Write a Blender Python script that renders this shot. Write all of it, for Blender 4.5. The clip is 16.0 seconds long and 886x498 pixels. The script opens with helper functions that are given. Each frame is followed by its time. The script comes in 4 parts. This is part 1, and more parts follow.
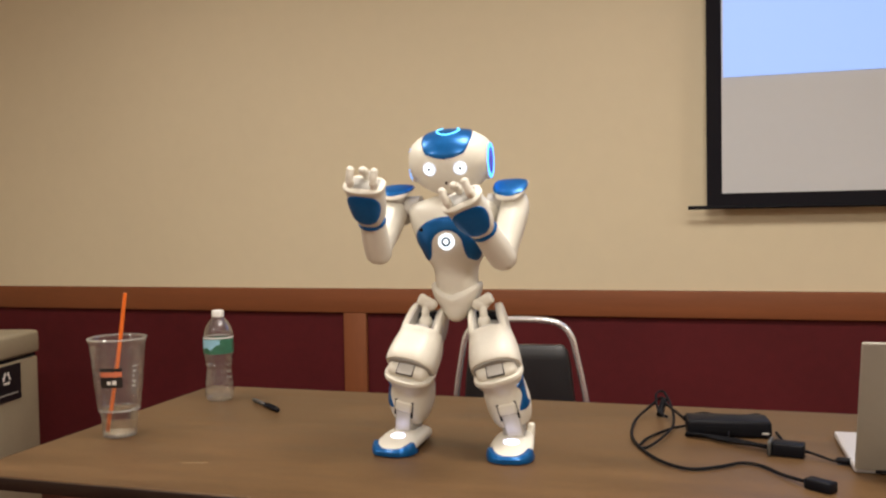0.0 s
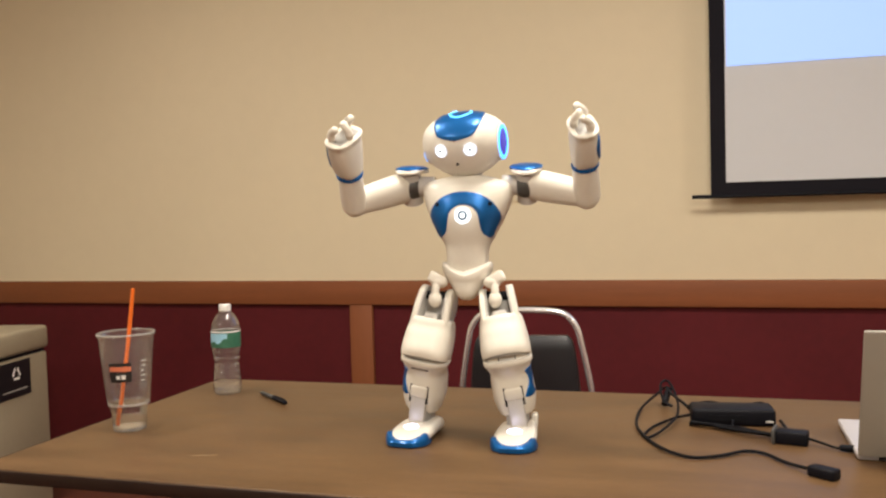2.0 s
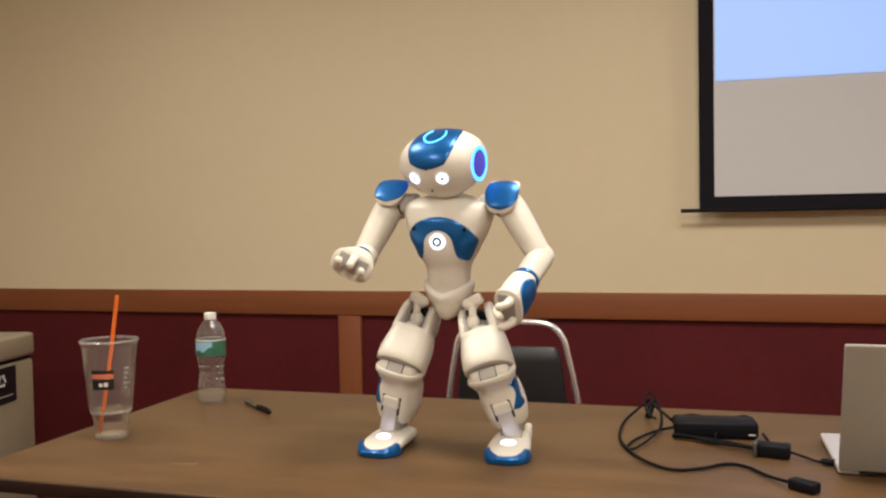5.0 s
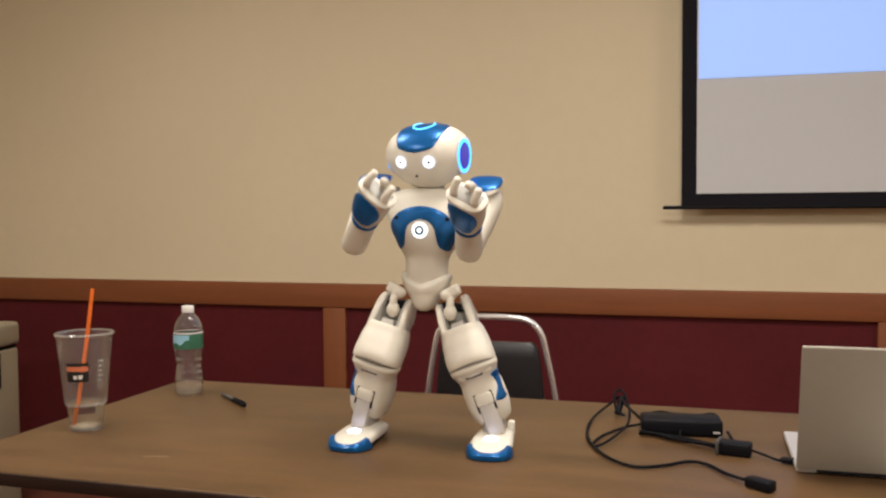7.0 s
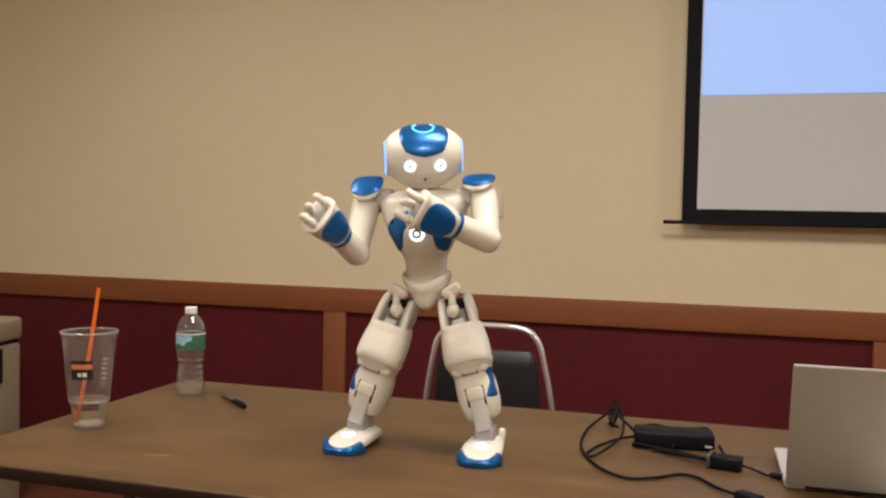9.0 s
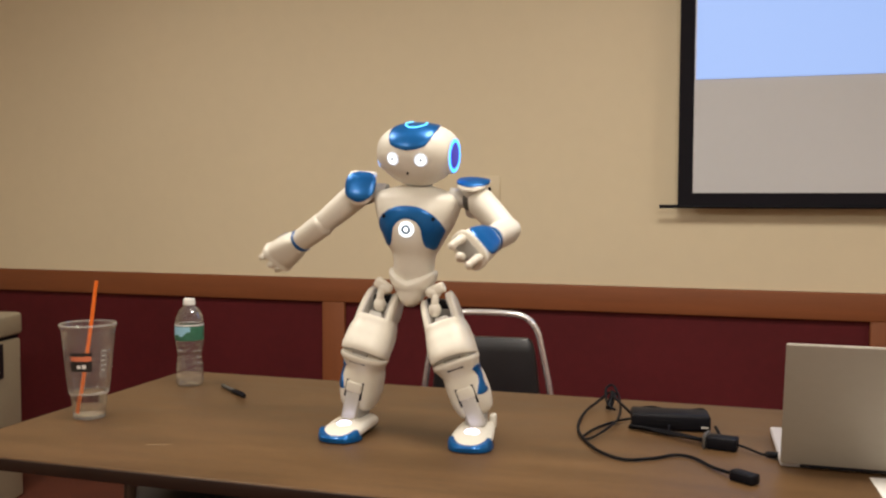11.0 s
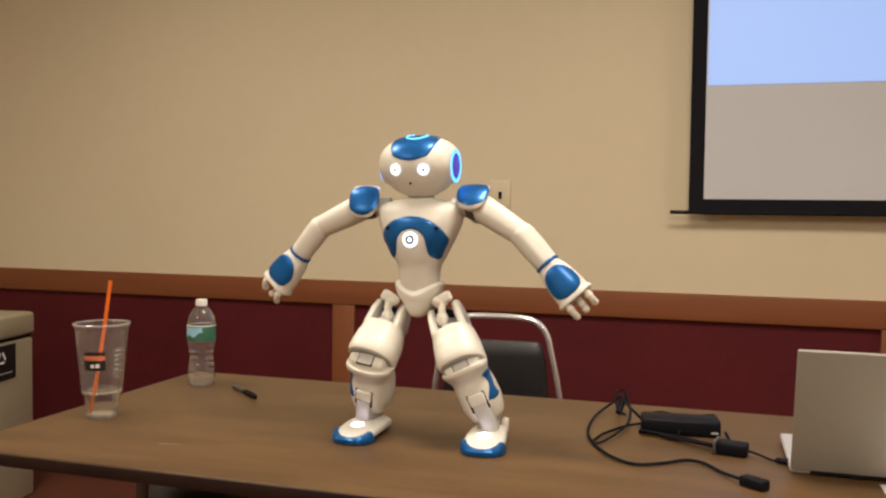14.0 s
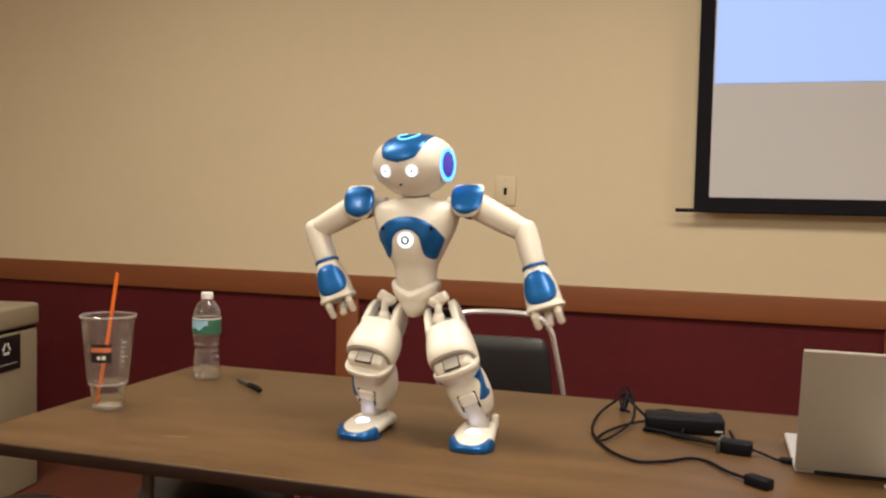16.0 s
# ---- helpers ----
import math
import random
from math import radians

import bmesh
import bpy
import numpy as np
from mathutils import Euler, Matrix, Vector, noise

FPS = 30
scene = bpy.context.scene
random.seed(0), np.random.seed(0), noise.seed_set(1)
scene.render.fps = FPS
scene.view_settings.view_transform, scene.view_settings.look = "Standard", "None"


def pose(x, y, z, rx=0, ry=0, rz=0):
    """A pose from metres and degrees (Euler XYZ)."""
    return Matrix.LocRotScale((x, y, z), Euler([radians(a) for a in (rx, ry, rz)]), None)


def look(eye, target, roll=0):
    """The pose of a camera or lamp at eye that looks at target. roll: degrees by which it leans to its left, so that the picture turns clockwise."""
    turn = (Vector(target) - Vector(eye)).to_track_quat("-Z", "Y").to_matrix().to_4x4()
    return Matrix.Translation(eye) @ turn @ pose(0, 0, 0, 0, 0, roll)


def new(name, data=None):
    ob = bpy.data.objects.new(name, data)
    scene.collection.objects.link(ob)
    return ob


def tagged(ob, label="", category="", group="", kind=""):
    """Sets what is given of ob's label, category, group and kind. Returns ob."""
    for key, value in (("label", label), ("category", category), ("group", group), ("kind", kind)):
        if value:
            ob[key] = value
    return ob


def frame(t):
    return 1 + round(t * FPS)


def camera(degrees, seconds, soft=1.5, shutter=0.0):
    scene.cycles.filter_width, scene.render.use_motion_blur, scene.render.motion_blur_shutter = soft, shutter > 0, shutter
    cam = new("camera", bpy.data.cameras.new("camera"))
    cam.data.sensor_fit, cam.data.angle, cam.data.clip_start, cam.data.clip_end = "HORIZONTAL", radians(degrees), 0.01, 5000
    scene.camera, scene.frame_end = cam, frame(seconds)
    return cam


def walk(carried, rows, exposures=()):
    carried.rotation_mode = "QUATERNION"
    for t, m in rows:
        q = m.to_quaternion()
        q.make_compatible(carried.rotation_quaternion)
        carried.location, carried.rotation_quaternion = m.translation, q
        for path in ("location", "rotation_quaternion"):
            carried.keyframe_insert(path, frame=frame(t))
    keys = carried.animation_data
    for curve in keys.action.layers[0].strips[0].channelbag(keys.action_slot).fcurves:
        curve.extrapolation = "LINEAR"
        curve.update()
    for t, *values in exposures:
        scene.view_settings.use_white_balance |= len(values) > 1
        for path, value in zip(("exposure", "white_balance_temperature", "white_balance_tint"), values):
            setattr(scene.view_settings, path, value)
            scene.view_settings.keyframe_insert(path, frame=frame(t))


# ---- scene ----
cam = camera(54.0, 16.0, soft=2.3, shutter=0.6)
PATH = [
    (0, (0.339, 0.18, 1.155), (-0.243, 2.092, 1.084), -1.0),
    (0.5, (0.34, 0.181, 1.153), (-0.244, 2.092, 1.083), -1.1),
    (1, (0.343, 0.18, 1.151), (-0.242, 2.091, 1.075), -1.2),
    (1.5, (0.343, 0.17, 1.158), (-0.252, 2.077, 1.058), -1.5),
    (2, (0.344, 0.17, 1.159), (-0.25, 2.077, 1.067), -1.6),
    (2.5, (0.348, 0.171, 1.158), (-0.241, 2.081, 1.084), -1.9),
    (3, (0.349, 0.172, 1.158), (-0.239, 2.082, 1.092), -2.1),
    (3.5, (0.352, 0.17, 1.157), (-0.228, 2.083, 1.095), -1.9),
    (4, (0.355, 0.173, 1.153), (-0.218, 2.088, 1.093), -1.9),
    (6.5, (0.388, 0.172, 1.164), (-0.207, 2.08, 1.086), 0.5),
    (7, (0.407, 0.168, 1.169), (-0.162, 2.083, 1.082), -0.4),
    (7.5, (0.41, 0.156, 1.178), (-0.14, 2.077, 1.097), 0.2),
    (8, (0.413, 0.145, 1.171), (-0.129, 2.069, 1.111), -0.6),
    (8.5, (0.413, 0.141, 1.174), (-0.159, 2.056, 1.107), 1.2),
    (10.8, (0.428, 0.14, 1.184), (-0.142, 2.054, 1.077), 0.5),
    (11, (0.425, 0.135, 1.172), (-0.145, 2.049, 1.075), 0.2),
    (11.5, (0.417, 0.135, 1.171), (-0.169, 2.044, 1.059), 1.0),
    (12, (0.415, 0.132, 1.172), (-0.19, 2.036, 1.067), 1.0),
    (12.5, (0.412, 0.134, 1.165), (-0.192, 2.036, 1.039), 1.4),
    (13, (0.413, 0.132, 1.168), (-0.204, 2.031, 1.051), 1.3),
    (13.5, (0.422, 0.13, 1.171), (-0.18, 2.035, 1.079), 0.9),
    (14, (0.422, 0.126, 1.171), (-0.168, 2.035, 1.083), 0.7),
    (14.5, (0.42, 0.124, 1.171), (-0.171, 2.033, 1.086), 0.8),
    (15, (0.419, 0.124, 1.168), (-0.176, 2.031, 1.074), 0.8),
    (15.5, (0.417, 0.121, 1.173), (-0.178, 2.028, 1.075), 1.1),
    (16, (0.416, 0.122, 1.173), (-0.18, 2.029, 1.073), 1.3),
]
# seconds, stops, kelvin, tint
BRIGHT = [(0, 0.11, 6400, 10), (1, 0.19, 6450, 10), (1.5, 0.29, 6507, 10), (2, 0.33, 6540, 10), (2.5, 0.12, 6620, 10), (3.5, 0.09, 6608, 10), (4.2, 0.09, 6600, 10), (6.5, -0.01, 6430, 10), (7.5, 0.05, 6480, 10), (8.5, -0.05, 6530, 10), (11, -0.01, 6500, 10), (11.5, -0.01, 6510, 10), (12, 0.09, 6520, 10), (12.5, 0.06, 6485, 10), (13, 0.24, 6450, 10), (13.5, 0.07, 6650, 10), (14.5, 0, 6850, 10), (16, 0.09, 6850, 10)]
walk(cam, [(t, look(eye, target, roll)) for t, eye, target, roll in PATH], BRIGHT)

# ---- light, world, exposure ----

world = bpy.data.worlds.new("room_dark")
world.use_nodes = True
world.node_tree.nodes["Background"].inputs[0].default_value = (0.9, 0.75, 0.55, 1)
world.node_tree.nodes["Background"].inputs[1].default_value = 0.03
scene.world = world


def ceiling_lamp(x, y, watts, sx, sy, colour):
    lamp = bpy.data.lights.new("ceiling_panel_light", "AREA")
    lamp.shape, lamp.size, lamp.size_y, lamp.energy, lamp.color = "RECTANGLE", sx, sy, watts, colour
    ob = new("ceiling_panel_light", lamp)
    ob.matrix_world = pose(x, y, 2.70)
    return ob


WARM = (1.0, 0.918, 0.805)
LAMPS = ((0.35, 1.5, 33), (0.9, -0.9, 60), (-1.5, 1.5, 29), (-1.6, -1.2, 42), (3.0, 1.5, 31))
for lx, ly, lw in LAMPS:
    ceiling_lamp(lx, ly, lw, 0.6, 0.6, WARM)

# ---- materials ----


def material(name, colour, rough=0.5, metal=0.0, vary=0.08, scale=6.0, bump=0.0, bump_scale=200.0, coat=0.0,
             stretch=(1, 1, 1), second=None, spec=0.5):
    """A surface: two scales of colour variation, roughness variation and fine relief."""
    m = bpy.data.materials.new(name)
    m.use_nodes = True
    nt = m.node_tree
    b = nt.nodes["Principled BSDF"]
    b.inputs["Roughness"].default_value = rough
    b.inputs["Metallic"].default_value = metal
    b.inputs["Coat Weight"].default_value = coat
    b.inputs["Coat Roughness"].default_value = 0.12
    b.inputs["Specular IOR Level"].default_value = spec
    tc = nt.nodes.new("ShaderNodeTexCoord")
    mp = nt.nodes.new("ShaderNodeMapping")
    mp.inputs["Scale"].default_value = stretch
    nt.links.new(tc.outputs["Object"], mp.inputs["Vector"])
    n1 = nt.nodes.new("ShaderNodeTexNoise")
    n1.inputs["Scale"].default_value, n1.inputs["Detail"].default_value = scale, 6
    n2 = nt.nodes.new("ShaderNodeTexNoise")
    n2.inputs["Scale"].default_value, n2.inputs["Detail"].default_value = scale * 14, 4
    for n in (n1, n2):
        nt.links.new(mp.outputs[0], n.inputs["Vector"])
    mixv = nt.nodes.new("ShaderNodeMath")
    mixv.operation = "MULTIPLY_ADD"
    nt.links.new(n2.outputs["Fac"], mixv.inputs[0])
    mixv.inputs[1].default_value = 0.45
    nt.links.new(n1.outputs["Fac"], mixv.inputs[2])
    ramp = nt.nodes.new("ShaderNodeValToRGB")
    lo = [max(0, c * (1 - vary)) for c in colour]
    hi = [min(1, c * (1 + vary)) for c in colour] if second is None else list(second)
    ramp.color_ramp.elements[0].position, ramp.color_ramp.elements[1].position = 0.45, 1.0
    ramp.color_ramp.elements[0].color, ramp.color_ramp.elements[1].color = (*lo, 1), (*hi, 1)
    nt.links.new(mixv.outputs[0], ramp.inputs[0])
    nt.links.new(ramp.outputs[0], b.inputs["Base Color"])
    rr = nt.nodes.new("ShaderNodeMapRange")
    rr.inputs[3].default_value, rr.inputs[4].default_value = max(0.02, rough - 0.07), min(1, rough + 0.09)
    nt.links.new(n1.outputs["Fac"], rr.inputs[0])
    nt.links.new(rr.outputs[0], b.inputs["Roughness"])
    if bump:
        n3 = nt.nodes.new("ShaderNodeTexNoise")
        n3.inputs["Scale"].default_value, n3.inputs["Detail"].default_value = bump_scale, 3
        nt.links.new(mp.outputs[0], n3.inputs["Vector"])
        bp = nt.nodes.new("ShaderNodeBump")
        bp.inputs["Strength"].default_value, bp.inputs["Distance"].default_value = bump, 0.002
        nt.links.new(n3.outputs["Fac"], bp.inputs["Height"])
        nt.links.new(bp.outputs[0], b.inputs["Normal"])
    return m


def clear(name, tint=(1, 1, 1), rough=0.03, ior=1.45, see=1.0):
    m = bpy.data.materials.new(name)
    m.use_nodes = True
    b = m.node_tree.nodes["Principled BSDF"]
    b.inputs["Base Color"].default_value = (*tint, 1)
    b.inputs["Transmission Weight"].default_value = see
    b.inputs["Roughness"].default_value, b.inputs["IOR"].default_value = rough, ior
    return m


def thin_clear(name, tint, gloss, rough, haze):
    """Thin clear plastic: seen through, with glancing gloss and a little haze."""
    m = bpy.data.materials.new(name)
    m.use_nodes = True
    nt = m.node_tree
    nt.nodes.remove(nt.nodes["Principled BSDF"])
    out = nt.nodes["Material Output"]
    see, shine, dull = (nt.nodes.new("ShaderNodeBsdf" + k) for k in ("Transparent", "Glossy", "Diffuse"))
    see.inputs[0].default_value = (*tint, 1)
    shine.inputs["Roughness"].default_value = rough
    dull.inputs[0].default_value = (0.75, 0.74, 0.72, 1)
    edge_on = nt.nodes.new("ShaderNodeLayerWeight")
    edge_on.inputs["Blend"].default_value = 0.22
    fres = nt.nodes.new("ShaderNodeMath")
    fres.operation = "MULTIPLY"
    fres.inputs[1].default_value = gloss
    nt.links.new(edge_on.outputs["Facing"], fres.inputs[0])
    body_mix, gloss_mix = nt.nodes.new("ShaderNodeMixShader"), nt.nodes.new("ShaderNodeMixShader")
    body_mix.inputs[0].default_value = haze
    nt.links.new(see.outputs[0], body_mix.inputs[1])
    nt.links.new(dull.outputs[0], body_mix.inputs[2])
    nt.links.new(fres.outputs[0], gloss_mix.inputs[0])
    nt.links.new(body_mix.outputs[0], gloss_mix.inputs[1])
    nt.links.new(shine.outputs[0], gloss_mix.inputs[2])
    nt.links.new(gloss_mix.outputs[0], out.inputs[0])
    return m


def glow(name, colour, strength):
    m = bpy.data.materials.new(name)
    m.use_nodes = True
    b = m.node_tree.nodes["Principled BSDF"]
    b.inputs["Base Color"].default_value = (*[c * 0.35 for c in colour], 1)
    b.inputs["Emission Color"].default_value = (*colour, 1)
    b.inputs["Emission Strength"].default_value = strength
    return m


M_WALL = material("wall_paint", (0.70, 0.604, 0.428), 0.75, vary=0.03, scale=1.2, bump=0.12, bump_scale=90)
M_MAROON = material("maroon_panel", (0.092, 0.0096, 0.0132), 0.62, vary=0.16, scale=2.5, bump=0.05, bump_scale=160, spec=0.22)
M_RAIL = material("stained_wood_trim", (0.222, 0.072, 0.026), 0.55, vary=0.12, scale=3.0, bump=0.03, stretch=(0.6, 6, 9), spec=0.35)
M_STILE = material("stained_wood_stile", (0.222, 0.072, 0.026), 0.55, vary=0.12, scale=3.0, bump=0.03, stretch=(9, 6, 0.6), spec=0.35)
M_TABLE = material("wood_laminate", (0.115, 0.064, 0.0285), 0.40, vary=0.27, scale=3.4, stretch=(1.0, 6.0, 1.0), bump=0.10, bump_scale=60, spec=0.24)
M_EDGE = material("dark_edge_band", (0.020, 0.009, 0.006), 0.55, vary=0.25, scale=8, spec=0.25)
M_FLOOR = material("rust_carpet", (0.100, 0.022, 0.007), 0.95, vary=0.2, scale=5, bump=0.5, bump_scale=300)
M_CEIL = material("ceiling_tile", (0.75, 0.73, 0.68), 0.9, vary=0.03, scale=3, bump=0.2)
M_WHITE = material("white_shell", (0.785, 0.752, 0.665), 0.40, vary=0.04, scale=9, coat=0.06, bump=0.02, bump_scale=400)
M_BLUE = material("glossy_blue", (0.001, 0.120, 0.400), 0.34, metal=0.5, vary=0.16, scale=14, coat=0.22)
M_GREY = material("grey_plastic", (0.36, 0.35, 0.33), 0.45, vary=0.08, scale=20)
M_LGREY = material("pale_grey_plastic", (0.55, 0.53, 0.50), 0.42, vary=0.06, scale=20)
M_DARK = material("black_plastic", (0.005, 0.005, 0.008), 0.52, vary=0.2, scale=25, bump=0.05, spec=0.15)
M_CABLE = material("black_rubber_cable", (0.006, 0.006, 0.008), 0.6, vary=0.2, scale=30, spec=0.12)
M_BORDER = material("screen_border", (0.008, 0.007, 0.011), 0.8, vary=0.15, scale=6, spec=0.2)
M_SCREEN = material("screen_fabric", (0.59, 0.60, 0.625), 0.85, vary=0.02, scale=2)
M_CHROME = material("chrome_tube", (0.92, 0.92, 0.95), 0.24, metal=0.78, vary=0.06, scale=12)
M_VINYL = material("black_vinyl", (0.011, 0.011, 0.014), 0.42, vary=0.2, scale=8, bump=0.15, bump_scale=140)
M_BIN = material("beige_plastic_bin", (0.36, 0.31, 0.22), 0.55, vary=0.06, scale=4, bump=0.08, bump_scale=120)
M_SIGN = material("black_sign", (0.010, 0.010, 0.013), 0.45, vary=0.2, scale=10)
M_PAPER = material("white_paper", (0.78, 0.76, 0.74), 0.85, vary=0.02, scale=8)
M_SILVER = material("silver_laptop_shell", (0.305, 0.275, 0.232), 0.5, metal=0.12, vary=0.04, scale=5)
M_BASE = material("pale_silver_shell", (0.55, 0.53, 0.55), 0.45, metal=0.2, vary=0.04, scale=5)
M_ORANGE = material("orange_straw", (0.85, 0.17, 0.02), 0.35, vary=0.05, scale=20)
M_LABELTOP = material("label_sky_blue", (0.28, 0.52, 0.66), 0.45, vary=0.12, scale=30)
M_LABELGREEN = material("label_green", (0.035, 0.14, 0.085), 0.45, vary=0.3, scale=40)
M_PRINTORANGE = material("orange_print", (0.70, 0.20, 0.10), 0.5, vary=0.05)
M_PRINTBLACK = material("black_print", (0.015, 0.012, 0.012), 0.5, vary=0.1)
M_PRINTPALE = material("scraped_laminate", (0.30, 0.20, 0.10), 0.6, vary=0.2, scale=60)
M_PLATE = material("switch_plate", (0.69, 0.595, 0.42), 0.5, vary=0.02)
M_CUP = thin_clear("clear_cup_plastic", (0.985, 0.985, 0.98), 0.60, 0.08, 0.036)
M_BOTTLE = thin_clear("clear_bottle_plastic", (0.985, 0.99, 0.99), 0.85, 0.09, 0.035)
M_WATER = clear("water", (0.98, 0.99, 1.0), 0.0, 1.12)
M_CAPWHITE = material("white_cap", (0.80, 0.79, 0.76), 0.4, vary=0.03)
M_EYE = glow("eye_light", (0.92, 0.95, 1.0), 2.2)
M_EYEHALO = glow("eye_halo_light", (0.85, 0.90, 1.0), 0.8)
M_EMBLEM = material("dark_teal_print", (0.004, 0.045, 0.085), 0.4, vary=0.1, spec=0.2)
M_STEEL = material("dull_dark_steel", (0.10, 0.098, 0.095), 0.45, metal=0.5, vary=0.15, scale=14)
M_BUTTON = glow("button_light", (0.90, 0.95, 1.0), 1.5)
M_TOUCH = glow("touch_light", (0.10, 0.55, 1.0), 2.6)
M_EARRING = glow("ear_ring_light", (0.05, 0.33, 1.0), 3.4)
M_EARDISC = glow("ear_disc_light", (0.10, 0.07, 0.62), 0.55)
M_FOOTLED = glow("foot_light", (0.72, 0.70, 1.0), 4.5)
M_PROJ = glow("projected_blue", (0.37, 0.55, 1.0), 0.80)

# ---- mesh helpers ----


def part(name, bm, mat, parent=None, label="", smooth=True):
    """Links a bmesh as one mesh object under a thing or a part."""
    me = bpy.data.meshes.new(name)
    bmesh.ops.recalc_face_normals(bm, faces=bm.faces)
    for f in bm.faces:
        f.smooth = smooth
    bm.to_mesh(me)
    bm.free()
    me.materials.append(mat)
    ob = new(name, me)
    if parent is not None:
        ob.parent = parent
    if smooth:
        me.set_sharp_from_angle(angle=radians(48))
    if label:
        tagged(ob, label)
    return ob


def box_bm(x0, x1, y0, y1, z0, z1, bevel=0.0, seg=2, bm=None):
    own = bm is None
    b = bmesh.new()
    bmesh.ops.create_cube(b, size=1.0, matrix=Matrix.Translation(((x0 + x1) / 2, (y0 + y1) / 2, (z0 + z1) / 2)) @ Matrix.Diagonal((x1 - x0, y1 - y0, z1 - z0, 1)))
    if bevel:
        bmesh.ops.bevel(b, geom=b.edges[:], offset=bevel, segments=seg, affect="EDGES", profile=0.5)
    if own:
        return b
    join(bm, b)
    return bm


def join(bm, other, m=None):
    """Adds the other bmesh to bm and frees it."""
    if m is not None:
        other.transform(m)
    me = bpy.data.meshes.new("tmp")
    other.to_mesh(me)
    other.free()
    bm.from_mesh(me)
    bpy.data.meshes.remove(me)
    return bm


def grid_faces(bm, rows, closed_u=True, cap=True):
    vs = [[bm.verts.new(p) for p in r] for r in rows]
    n = len(vs[0])
    for a, b in zip(vs, vs[1:]):
        for i in range(n if closed_u else n - 1):
            j = (i + 1) % n
            bm.faces.new((a[i], a[j], b[j], b[i]))
    if cap and closed_u:
        for r in (vs[0], vs[-1]):
            bm.faces.new(r)
    return vs


def spline(keys, x):
    """Smooth value between rows (x, values...), by monotone cubic pieces."""
    if x <= keys[0][0]:
        return list(keys[0][1:])
    if x >= keys[-1][0]:
        return list(keys[-1][1:])
    i = max(k for k in range(len(keys) - 1) if keys[k][0] <= x)
    a, b = keys[i], keys[i + 1]
    p, q = keys[max(i - 1, 0)], keys[min(i + 2, len(keys) - 1)]
    h = b[0] - a[0]
    u = (x - a[0]) / h
    out = []
    for k in range(1, len(a)):
        d = (b[k] - a[k]) / h
        d0 = (a[k] - p[k]) / (a[0] - p[0]) if a[0] > p[0] else d
        d1 = (q[k] - b[k]) / (q[0] - b[0]) if q[0] > b[0] else d
        m0 = 0 if d0 * d <= 0 else 2 * d0 * d / (d0 + d)
        m1 = 0 if d1 * d <= 0 else 2 * d1 * d / (d1 + d)
        out.append((2 * u**3 - 3 * u**2 + 1) * a[k] + (u**3 - 2 * u**2 + u) * h * m0 + (-2 * u**3 + 3 * u**2) * b[k] + (u**3 - u**2) * h * m1)
    return out


class Shell:
    """A rounded form along an axis: rows of (place, centre a, centre b, half a, half b), superellipse sections."""

    def __init__(self, keys, power=2.4, axis="z"):
        self.keys, self.power, self.axis = keys, power, axis

    def at(self, u, w):
        ca, cb, ra, rb = spline(self.keys, w)
        c, s, e = math.cos(u), math.sin(u), 2 / self.power
        a, b = ca + ra * math.copysign(abs(c) ** e, c), cb + rb * math.copysign(abs(s) ** e, s)
        return Vector((a, b, w)) if self.axis == "z" else Vector((w, a, b))

    def normal(self, u, w):
        d = 1e-3
        lo, hi = self.keys[0][0], self.keys[-1][0]
        n = (self.at(u + 0.02, w) - self.at(u - 0.02, w)).cross(self.at(u, min(hi, w + d)) - self.at(u, max(lo, w - d)))
        return n.normalized() if n.length > 0 else Vector((0, 0, 1))

    def mesh(self, nu=32, nw=22, bm=None):
        bm = bm or bmesh.new()
        lo, hi = self.keys[0][0], self.keys[-1][0]
        rows = []
        for k in range(nw + 1):
            w = lo + (hi - lo) * (0.5 - 0.5 * math.cos(math.pi * k / nw))
            rows.append([self.at(2 * math.pi * i / nu, w) for i in range(nu)])
        grid_faces(bm, rows)
        return bm


def patch(shell, place, ns=20, nt=8, high=0.0012, deep=0.0016):
    """A raised panel that lies on a shell; place(s, t) gives the shell's (u, w)."""
    bm = bmesh.new()
    rows_top, rows_low = [], []
    for j in range(nt + 1):
        a, b = [], []
        for i in range(ns + 1):
            s, t = i / ns, j / nt
            u, w = place(s, t)
            p, n = shell.at(u, w), shell.normal(u, w)
            rim = min(s, 1 - s, t, 1 - t) < 1e-6
            a.append(p + n * (high * (0.35 if rim else 1.0)))
            b.append(p - n * deep)
        rows_top.append(a)
        rows_low.append(b)
    top = grid_faces(bm, rows_top, closed_u=False)
    low = grid_faces(bm, rows_low, closed_u=False)
    ring = lambda g: g[0] + [r[-1] for r in g[1:]] + g[-1][-2::-1] + [r[0] for r in g[-2:0:-1]]
    ra, rb = ring(top), ring(low)
    for i in range(len(ra)):
        j = (i + 1) % len(ra)
        bm.faces.new((ra[i], ra[j], rb[j], rb[i]))
    return bm


def disc_place(u0, w0, du, dw, egg=0.0):
    """Maps a square onto a rounded egg shape round (u0, w0)."""
    def place(s, t):
        x, y = 2 * s - 1, 2 * t - 1
        a, b = x * math.sqrt(1 - y * y / 2), y * math.sqrt(1 - x * x / 2)
        return u0 + du * a * (1 + egg * b), w0 + dw * b
    return place


